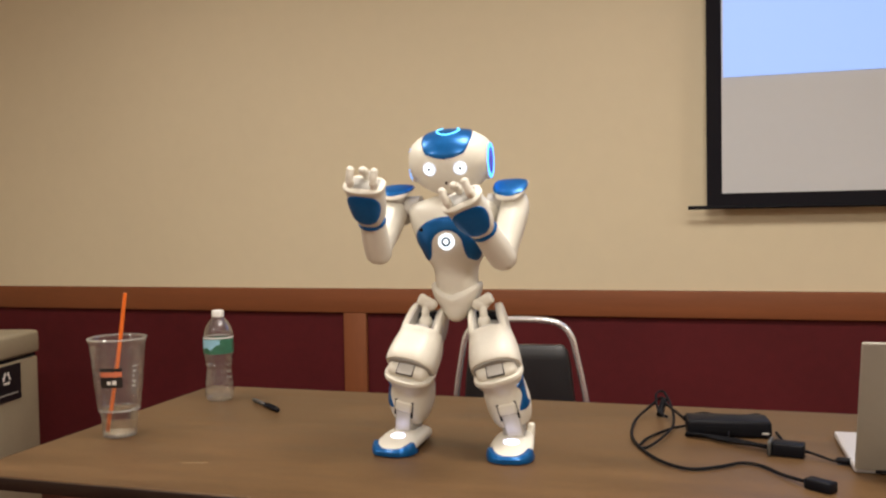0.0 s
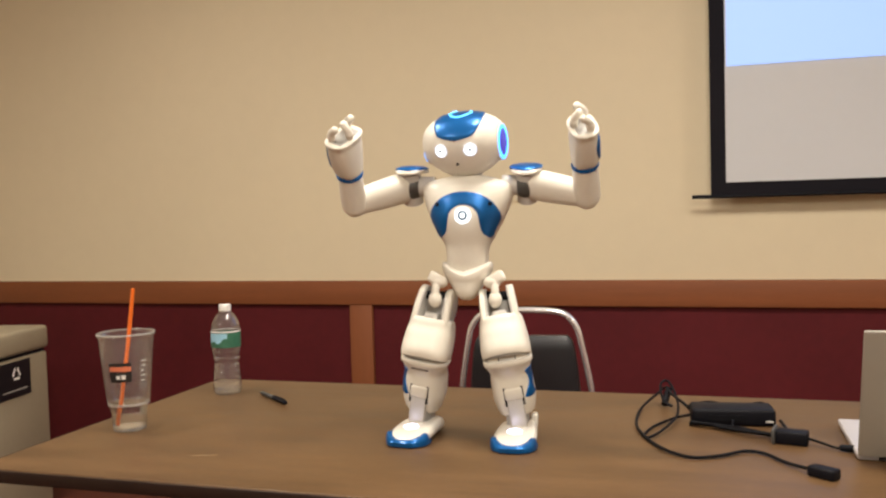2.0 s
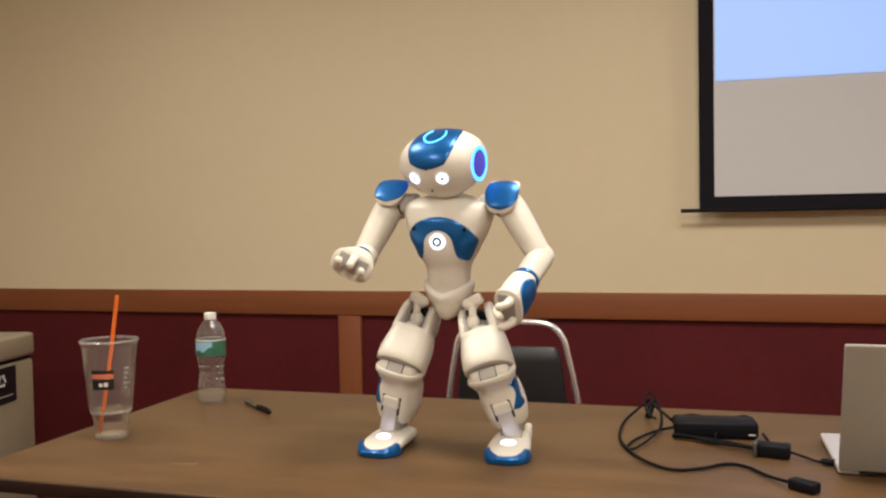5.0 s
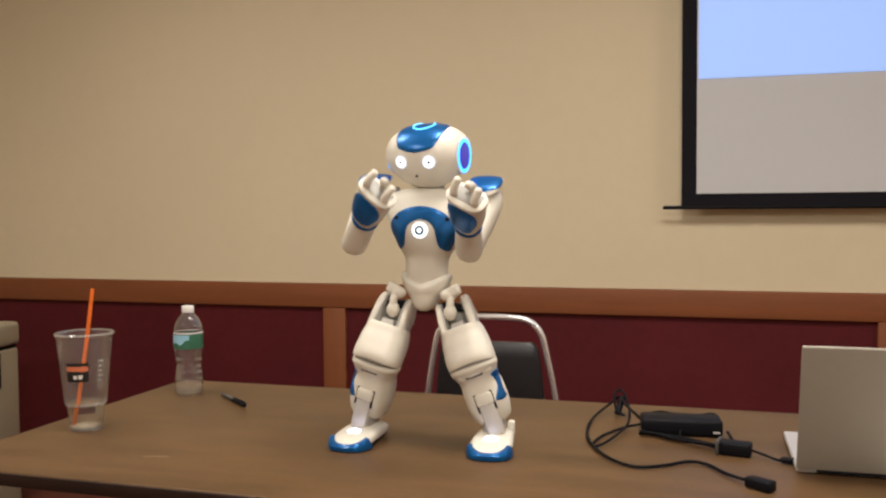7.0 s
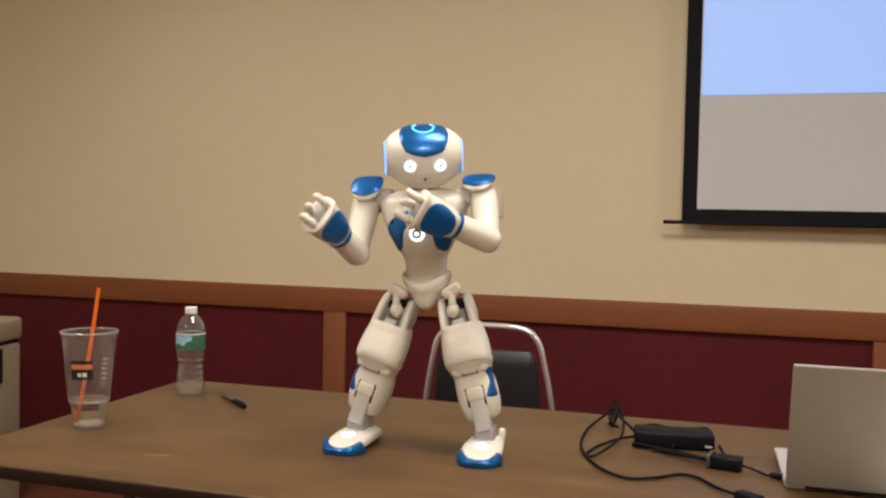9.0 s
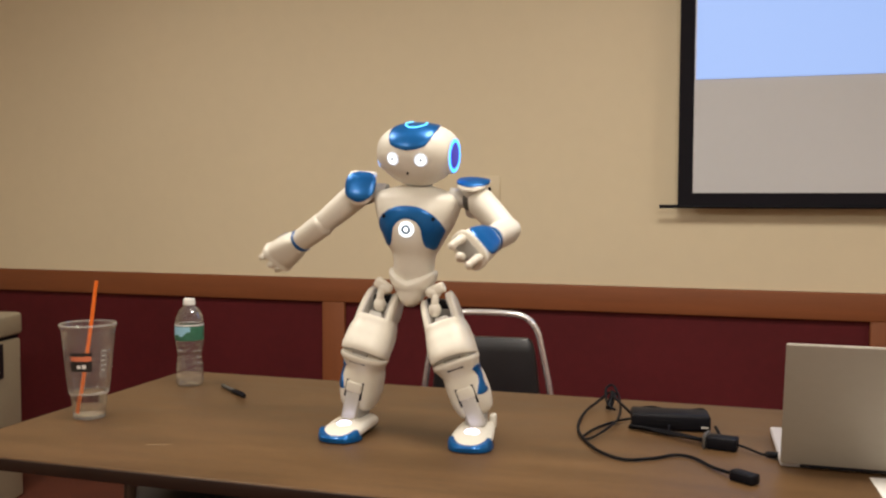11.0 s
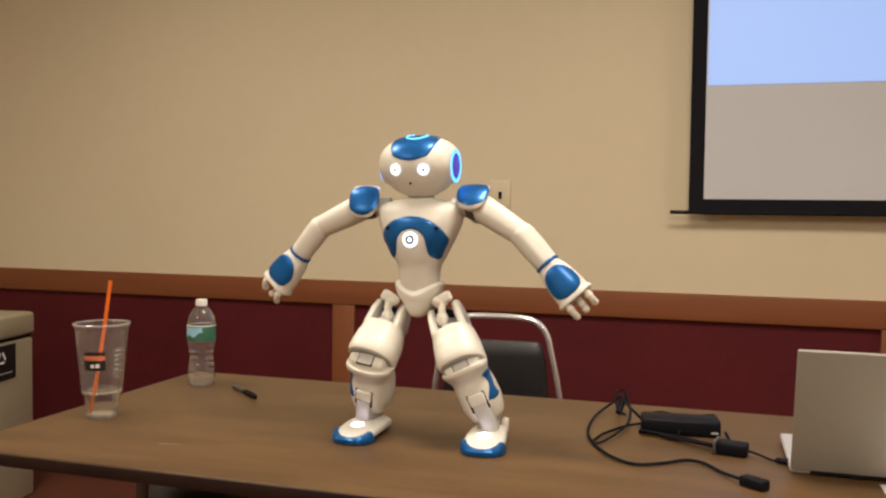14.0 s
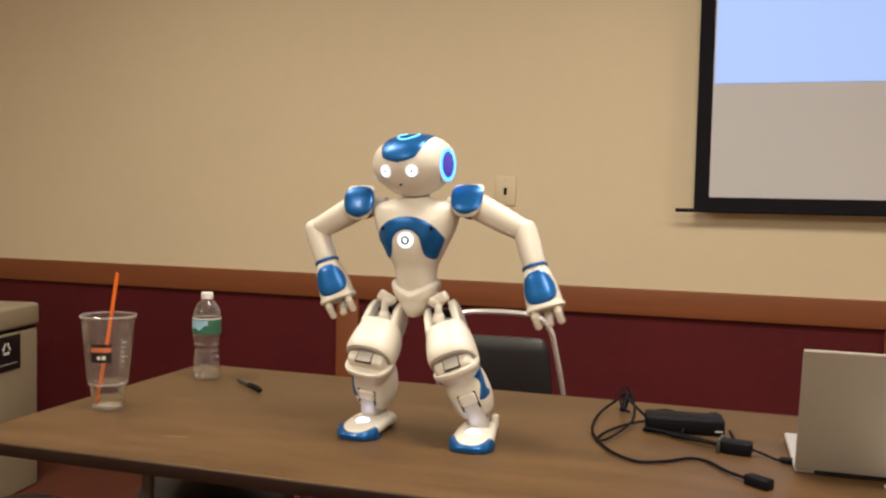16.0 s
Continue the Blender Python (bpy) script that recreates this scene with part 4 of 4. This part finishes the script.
        rows_.append([(x - nx * 0.010, y - ny * 0.010, hgt), (x - nx * 0.002, y - ny * 0.002, hgt), (x, y, hgt - 0.004), (x + nx * 0.0012, y + ny * 0.0012, -0.036), (x, y, -0.0432), (x - nx * 0.010, y - ny * 0.010, -0.0440)])
    grid_faces(tb_, rows_, closed_u=True)
    sub("toe_bumper", tb_, M_BLUE, foot, "blue toe bumper")
    p, n = fs.at(math.pi / 2, 0.047), fs.normal(math.pi / 2, 0.047)
    n = n if n.z > 0 else -n
    led = disc(0, 0.0120, 0.0014, facing(*(p - n * 0.0006), n))
    led.transform(Matrix.Translation(p) @ Matrix.Diagonal((0.75, 1, 1, 1)) @ Matrix.Translation(-p))
    sub("foot_light", led, M_FOOTLED, foot, "glowing white foot light")
    sub("heel_tab", box_bm(-0.054, -0.036, sy * 0.022 - 0.006, sy * 0.022 + 0.006, -0.036, -0.010, 0.004), M_WHITE, foot, "white heel tab")
    sub("ankle_base", box_bm(-0.022, 0.022, -0.017, 0.017, -0.026, 0.004, 0.005), M_GREY, foot, "grey ankle base")
    return thigh, shin, foot


torso, head = build_torso(), build_head()
arms = {"right": build_arm(-1), "left": build_arm(1)}
legs = {"right": build_leg(-1), "left": build_leg(1)}

# ---- the dance ----
BASE = Matrix(((0, 1, 0), (-1, 0, 0), (0, 0, 1)))  # forward is -y, the robot's left is +x
STEPS = []


def key(t, body, turn, neck, right, left, feet):
    """body: metres; turn: yaw, pitch, roll; neck: yaw, pitch; each arm: shoulder pitch and roll, elbow yaw and roll, wrist yaw; feet: right x, y, left x, y."""
    STEPS.append((t, *body, *turn, *neck, *right, *left, *feet))


def rot3(axis, degrees):
    return Matrix.Rotation(radians(degrees), 3, axis)


def placed(r, p):
    m = r.to_4x4()
    m.translation = p
    return m


def segment_poses(v):
    """All segments' poses from one row of joint values."""
    out = {}
    pos, r = Vector(v[0:3]), rot3("Z", v[3]) @ BASE @ rot3("Y", v[4]) @ rot3("X", v[5])
    at = lambda x, y, z: pos + K * (r @ Vector((x, y, z)))
    out[torso] = placed(r, pos)
    out[head] = placed(r @ rot3("Z", v[6]) @ rot3("Y", v[7]), at(0, 0, 0.1265))
    for side, sg, o in (("right", -1, 8), ("left", 1, 13)):
        sp, sr, ey, er, wy = v[o:o + 5]
        sh, upper, fore, hand = arms[side]
        s = at(0, sg * 0.098, 0.1)
        r1 = r @ rot3("Y", sp)
        r2 = r1 @ rot3("Z", sr)
        e = s + K * (r2 @ Vector((0.105, sg * 0.015, 0)))
        r4 = r2 @ rot3("X", ey) @ rot3("Z", er)
        out[sh], out[upper], out[fore], out[hand] = placed(r1, s), placed(r2, s), placed(r4, e), placed(r4 @ rot3("X", wy), e)
    for side, sg, o in (("right", -1, 18), ("left", 1, 20)):
        thigh, shin, foot = legs[side]
        h, a = at(0, sg * 0.05, -0.085), Vector((v[o] - 0.007 - 0.001 * sg, v[o + 1] - 0.013, TZ + 0.0452 * K))
        d = a - h
        l1, l2 = 0.1 * K, 0.1029 * K
        ln = min(d.length, l1 + l2 - 2e-4)
        u = d.normalized()
        n1 = (l1 * l1 - l2 * l2 + ln * ln) / (2 * ln)
        fw = rot3("Z", 5 + 3 * sg) @ (r @ Vector((0.5, 0, 0)) + Vector((0, -0.5, 0)))
        fw = (fw - u * fw.dot(u)).normalized()
        knee = h + u * n1 + fw * math.sqrt(max(l1 * l1 - n1 * n1, 1e-9))
        for ob, top_, low in ((thigh, h, knee), (shin, knee, a)):
            z = (top_ - low).normalized()
            f = rot3("Z", 4 + 4 * sg) @ (r @ Vector((0.5, 0, 0)) + Vector((0, -0.5, 0)))
            x = (f - z * f.dot(z)).normalized()
            y = z.cross(x)
            out[ob] = placed(Matrix((x, y, z)).transposed(), top_)
        out[foot] = placed(rot3("Z", 0.5 + 4.5 * sg) @ BASE, a)
    return out


def motions():
    key(0, (-0.086, 1.659, 1.072), (0.9, 1.5, 0.8), (3.5, 10.8), (40.7, 2.4, 84.5, 92.5, 82.8), (51.5, -11.3, -71.7, -94.1, 295.4), (-0.17, 1.658, 0.025, 1.66))
    key(0.5, (-0.084, 1.659, 1.082), (-0.2, -0.2, -0.2), (1, 8.9), (39.3, 2.9, 87.3, 93.4, 84.5), (46.3, -12.8, -85.5, -91.4, 258.7), (-0.167, 1.657, 0.025, 1.66))
    key(0.7, (-0.081, 1.656, 1.102), (2.9, 3.8, -0.7), (-4.7, 8.5), (24.9, -11.1, 43.5, 81.9, 45.6), (24, 5.7, -45.5, -79.7, 297.2), (-0.163, 1.657, 0.024, 1.66))
    key(0.9, (-0.082, 1.651, 1.089), (7.8, 10, -1.2), (-7.3, 8.1), (10.2, -25, 12.6, 96.7, -14.6), (0.7, 10.8, -2.3, -62.9, 356.6), (-0.157, 1.658, 0.023, 1.661))
    key(1, (-0.082, 1.65, 1.09), (8.7, 11.2, -1.4), (-7.8, 8.1), (15.9, -25.4, 16.5, 87.3, -26.1), (11.8, 7.6, -12.2, -71.9, 368), (-0.156, 1.658, 0.022, 1.661))
    key(1.3, (-0.089, 1.649, 1.106), (8.3, 3.7, -1.6), (-6.6, 16.3), (38.2, -30.3, 24.6, 95.6, 8.4), (22.1, 17, -15, -77.4, 342.5), (-0.155, 1.658, 0.021, 1.662))
    key(1.5, (-0.09, 1.649, 1.095), (7.9, -2.1, -1.7), (-6, 20.8), (34.6, -42.8, 58.4, 95.3, 27.2), (36.8, 49.4, -56.8, -95, 324.6), (-0.155, 1.658, 0.021, 1.663))
    key(1.7, (-0.077, 1.654, 1.097), (7.4, -5.3, -1.5), (-6.6, 20.5), (34.1, -61.4, 72.2, 86.4, 25.1), (31.6, 61.4, -69.1, -81.4, 318), (-0.156, 1.66, 0.021, 1.664))
    key(2, (-0.074, 1.663, 1.094), (6.7, -7.9, -0.8), (-8.7, 20), (34.5, -47.4, 77.3, 84.6, 21.1), (41.3, 63.4, -83.5, -89.2, 313.2), (-0.16, 1.664, 0.02, 1.665))
    key(2.3, (-0.079, 1.662, 1.087), (6.2, -3.7, 1.4), (-14.5, 21), (50.8, -37.8, 95.6, 92.2, 23.8), (61.5, 46.8, -42.8, -70, 316.8), (-0.165, 1.66, 0.023, 1.666))
    key(2.5, (-0.067, 1.661, 1.093), (5.8, -1.4, 2.6), (-17.1, 21.5), (44.7, -13.9, 83.4, 59.8, 27.2), (101.8, 39.7, 31.8, -71.2, 321.3), (-0.167, 1.657, 0.025, 1.666))
    key(3, (-0.065, 1.661, 1.092), (3.3, -5.3, 3), (-8.1, 15), (53.8, -22.6, 67.9, 78, 41.3), (102.7, 34.4, -50.3, -78.1, 341.2), (-0.169, 1.656, 0.024, 1.664))
    key(3.5, (-0.068, 1.66, 1.09), (6.8, -5.6, 4.5), (-9.2, 12.7), (56.1, -27.1, 63.1, 91.2, 38), (101.2, 35.3, -45.5, -79.1, 344), (-0.173, 1.664, 0.024, 1.663))
    key(4, (-0.066, 1.662, 1.091), (3.7, -3.3, 3), (-5.8, 19.9), (52.3, -21.1, 54.6, 83.4, 42.9), (103.4, 36, -46.7, -79.4, 346.7), (-0.171, 1.659, 0.024, 1.666))
    key(6.3, (-0.102, 1.669, 1.062), (-9.2, 10.4, -6.9), (-15.3, 22.9), (72.1, -4.7, 83, 53.4, 133), (34.5, 11.3, -82.2, -29.4, 262.8), (-0.192, 1.667, 0.065, 1.672))
    key(6.5, (-0.088, 1.67, 1.075), (-3.5, 8, -5), (-21.5, 23), (60.8, -9, 56.9, 93.2, 130.4), (35.9, 9.5, -85.3, -63.8, 260.3), (-0.192, 1.667, 0.066, 1.672))
    key(6.6, (-0.08, 1.67, 1.066), (-8.2, 9.2, -6.6), (-15, 21.4), (59.5, 10, 75.2, 97, 126.5), (37.6, 10.6, -92, -73, 260.1), (-0.191, 1.667, 0.066, 1.672))
    key(6.8, (-0.075, 1.671, 1.083), (-2, 1.7, -4.4), (-12.2, 20.8), (52.4, 3, 63.5, 96.8, 85.5), (39.8, 3.9, -89.7, -76.8, 259.5), (-0.184, 1.664, 0.066, 1.671))
    key(7, (-0.068, 1.671, 1.088), (2.2, -3.2, -2.2), (-8.7, 15.2), (50.8, 2.2, 60.7, 91.7, 58.9), (54.4, -15.3, -97.8, -92.3, 259.3), (-0.177, 1.661, 0.066, 1.671))
    key(7.2, (-0.066, 1.67, 1.089), (2.4, -2.9, -1), (-0.3, 16.7), (31.2, 9, 58.8, 13.5, 60), (29.5, -0.5, -82.7, -2, 300), (-0.173, 1.658, 0.062, 1.672))
    key(7.3, (-0.065, 1.67, 1.09), (2.5, -2.7, -0.3), (1.5, 17.6), (133.9, -25, 76.1, 57.7, 60), (42.6, -1.8, -211.5, -12.8, 300), (-0.171, 1.656, 0.06, 1.673))
    key(7.5, (-0.064, 1.67, 1.091), (2.7, -2.3, 0.8), (4.6, 18.9), (84.8, -6.1, 81.1, 50.1, 60), (91, 1.3, -103.6, -49, 300), (-0.168, 1.653, 0.056, 1.674))
    key(8, (-0.044, 1.666, 1.069), (4.8, 7.5, -0.4), (7.2, 16.7), (74.9, -7.7, 88.9, 45.8, 60), (81, 11.7, -103.2, -44.4, 300), (-0.176, 1.66, 0.058, 1.668))
    key(8.2, (-0.048, 1.668, 1.069), (4.6, 6.7, 0.9), (11.9, 16), (116.3, -21.8, 100, 91.1, 60), (41.8, 8.6, -70.3, -32.7, 300), (-0.18, 1.661, 0.057, 1.671))
    key(8.3, (-0.05, 1.67, 1.068), (4.5, 6.2, 1.7), (14.8, 15.6), (72.4, 12.8, 95.5, 96.9, 71.6), (72.6, -0.1, -80.7, -96, 296), (-0.182, 1.661, 0.057, 1.672))
    key(8.5, (-0.053, 1.672, 1.065), (4.3, 5.4, 2.8), (19, 14.9), (55.8, 12.2, 95.8, 96.7, 112.7), (55.8, -0.2, -65, -96, 296), (-0.185, 1.662, 0.057, 1.674))
    key(8.7, (-0.071, 1.672, 1.108), (4.1, 4.8, 2.7), (18.7, 14.5), (56.6, 9.4, 91.7, 96.7, 130.2), (48, 1.3, -58.4, -93.2, 296), (-0.185, 1.662, 0.057, 1.674))
    key(10.8, (-0.084, 1.664, 1.087), (1.1, 0.2, -3.5), (-3.2, 11), (74.2, -46.5, 245.9, 17.2, 255.7), (11.6, 35.6, 51.9, -19.9, 334.4), (-0.186, 1.652, 0.047, 1.661))
    key(11, (-0.084, 1.663, 1.087), (1.1, 0.1, -3.6), (-3.5, 10.4), (93.9, -43.6, 238.1, 21.6, 274.3), (39.1, 36.2, -31.9, -55.5, 344), (-0.186, 1.651, 0.047, 1.661))
    key(11.3, (-0.082, 1.662, 1.079), (2.8, 0.8, -0.9), (-3.1, 4.2), (49.8, -3.1, 396.4, 82.1, 342.7), (49.3, 8.2, -13.5, -57.9, 351.4), (-0.187, 1.65, 0.05, 1.661))
    key(11.5, (-0.066, 1.662, 1.075), (3.8, 1.2, 1.1), (-2.8, 1.1), (59.9, -22.5, 398.8, 91.8, 389.1), (87.8, -5.5, -52, -82.1, 357.7), (-0.188, 1.649, 0.053, 1.661))
    key(11.7, (-0.058, 1.663, 1.071), (3.8, 0.8, 2), (-2.6, 4.4), (60.1, -42.6, 370, 66.5, 419.7), (115.6, 23.4, -83.2, -71.1, 389.6), (-0.19, 1.652, 0.054, 1.662))
    key(12, (-0.054, 1.664, 1.07), (3.8, -0.5, 2.6), (-2.5, 12.9), (78.3, -52.3, 308.7, 25, 445.3), (104.8, 41.8, -99.7, -30.2, 438.6), (-0.192, 1.657, 0.055, 1.664))
    key(12.2, (-0.057, 1.663, 1.082), (0.8, -1.1, 1.7), (-3.7, 16.5), (65.8, -42.1, 270, 18.6, 427.7), (138.1, 42.2, -115, -49.8, 398.8), (-0.188, 1.656, 0.05, 1.662))
    key(12.5, (-0.074, 1.66, 1.093), (-4.6, -2.1, 0.1), (-5.8, 20.2), (89.6, -33.8, 416.3, 81.4, 395.3), (74.9, 8.1, -79.2, -68.3, 325.5), (-0.179, 1.653, 0.04, 1.657))
    key(12.7, (-0.075, 1.66, 1.093), (-3.1, -4.1, 0.4), (0.4, 21), (50.5, -0.5, 414.6, 96.4, 402.5), (43.8, 2.2, -53.2, -57.8, 327.6), (-0.178, 1.653, 0.039, 1.657))
    key(13, (-0.077, 1.66, 1.091), (1.3, -6.9, 1), (11.7, 21.6), (25.9, 4.9, 416.2, 90.1, 415.8), (42.1, -13.6, -61, -78.9, 333.3), (-0.177, 1.653, 0.039, 1.658))
    key(13.3, (-0.1, 1.657, 1.076), (5.8, -1.3, 0.2), (2.2, 9.5), (40.5, -24.2, 413.5, 95.5, 389), (53.2, 4.8, -48.2, -76.5, 338.3), (-0.177, 1.648, 0.049, 1.657))
    key(13.5, (-0.111, 1.656, 1.069), (7.4, 1.7, -0.3), (-2.9, 3), (75.8, -35.7, 382.3, 77.1, 374.4), (63.3, 25.8, 7.9, -79.3, 340), (-0.178, 1.646, 0.054, 1.657))
    key(13.7, (-0.107, 1.66, 1.064), (4.9, 0.6, -0.1), (-2.3, 4.8), (63.1, -40.4, 380.4, 56.1, 375.9), (88.3, 41.1, 39.3, -49.4, 327.6), (-0.179, 1.648, 0.054, 1.657))
    key(13.8, (-0.099, 1.663, 1.064), (2.8, -0.5, 0.1), (-1.8, 6.3), (64.3, -41.2, 401.3, 44, 377.3), (96.8, 52, 45.5, -22.9, 317.3), (-0.18, 1.65, 0.053, 1.657))
    key(14, (-0.098, 1.667, 1.071), (0.3, -2.3, 0.3), (-1, 8.8), (90.6, -59.7, 353.5, 20.5, 378.8), (64.7, 51.2, 67.8, -17.3, 304.9), (-0.181, 1.653, 0.052, 1.657))
    key(14.5, (-0.08, 1.669, 1.064), (0.2, -4.4, 0.4), (-0.3, 10.7), (95.2, -69.7, 383.6, 72.2, 352.5), (77.4, 60.3, 4.3, -57.5, 358.3), (-0.171, 1.654, 0.028, 1.648))
    key(15, (-0.058, 1.645, 1.063), (-3.8, 3.6, -0.9), (-5.3, 4.6), (94.1, -65.8, 390.3, 45.3, 347), (84.8, 49.8, -8.4, -81.3, 365.6), (-0.178, 1.648, 0.025, 1.643))
    key(15.5, (-0.083, 1.649, 1.064), (-0.8, -0.4, 0.3), (-7.9, 3.8), (93.7, -63.9, 381.6, 60.6, 347.8), (95, 49.3, -18.4, -75.4, 371.8), (-0.18, 1.647, 0.025, 1.643))
    key(16, (-0.112, 1.65, 1.064), (-0.1, -0.7, 1.1), (-8.9, 10.7), (96.2, -57.2, 374, 81, 344.2), (86.1, 57.6, -13.4, -40.1, 366.4), (-0.178, 1.647, 0.027, 1.644))
    rows = {}
    ends = [tuple(q) for q in STEPS]
    for i in range(161):
        t = i / 10
        for ob, m in segment_poses(spline(ends, t)).items():
            rows.setdefault(ob, []).append((t, m))
    for ob, r in rows.items():
        walk(ob, r)


motions()
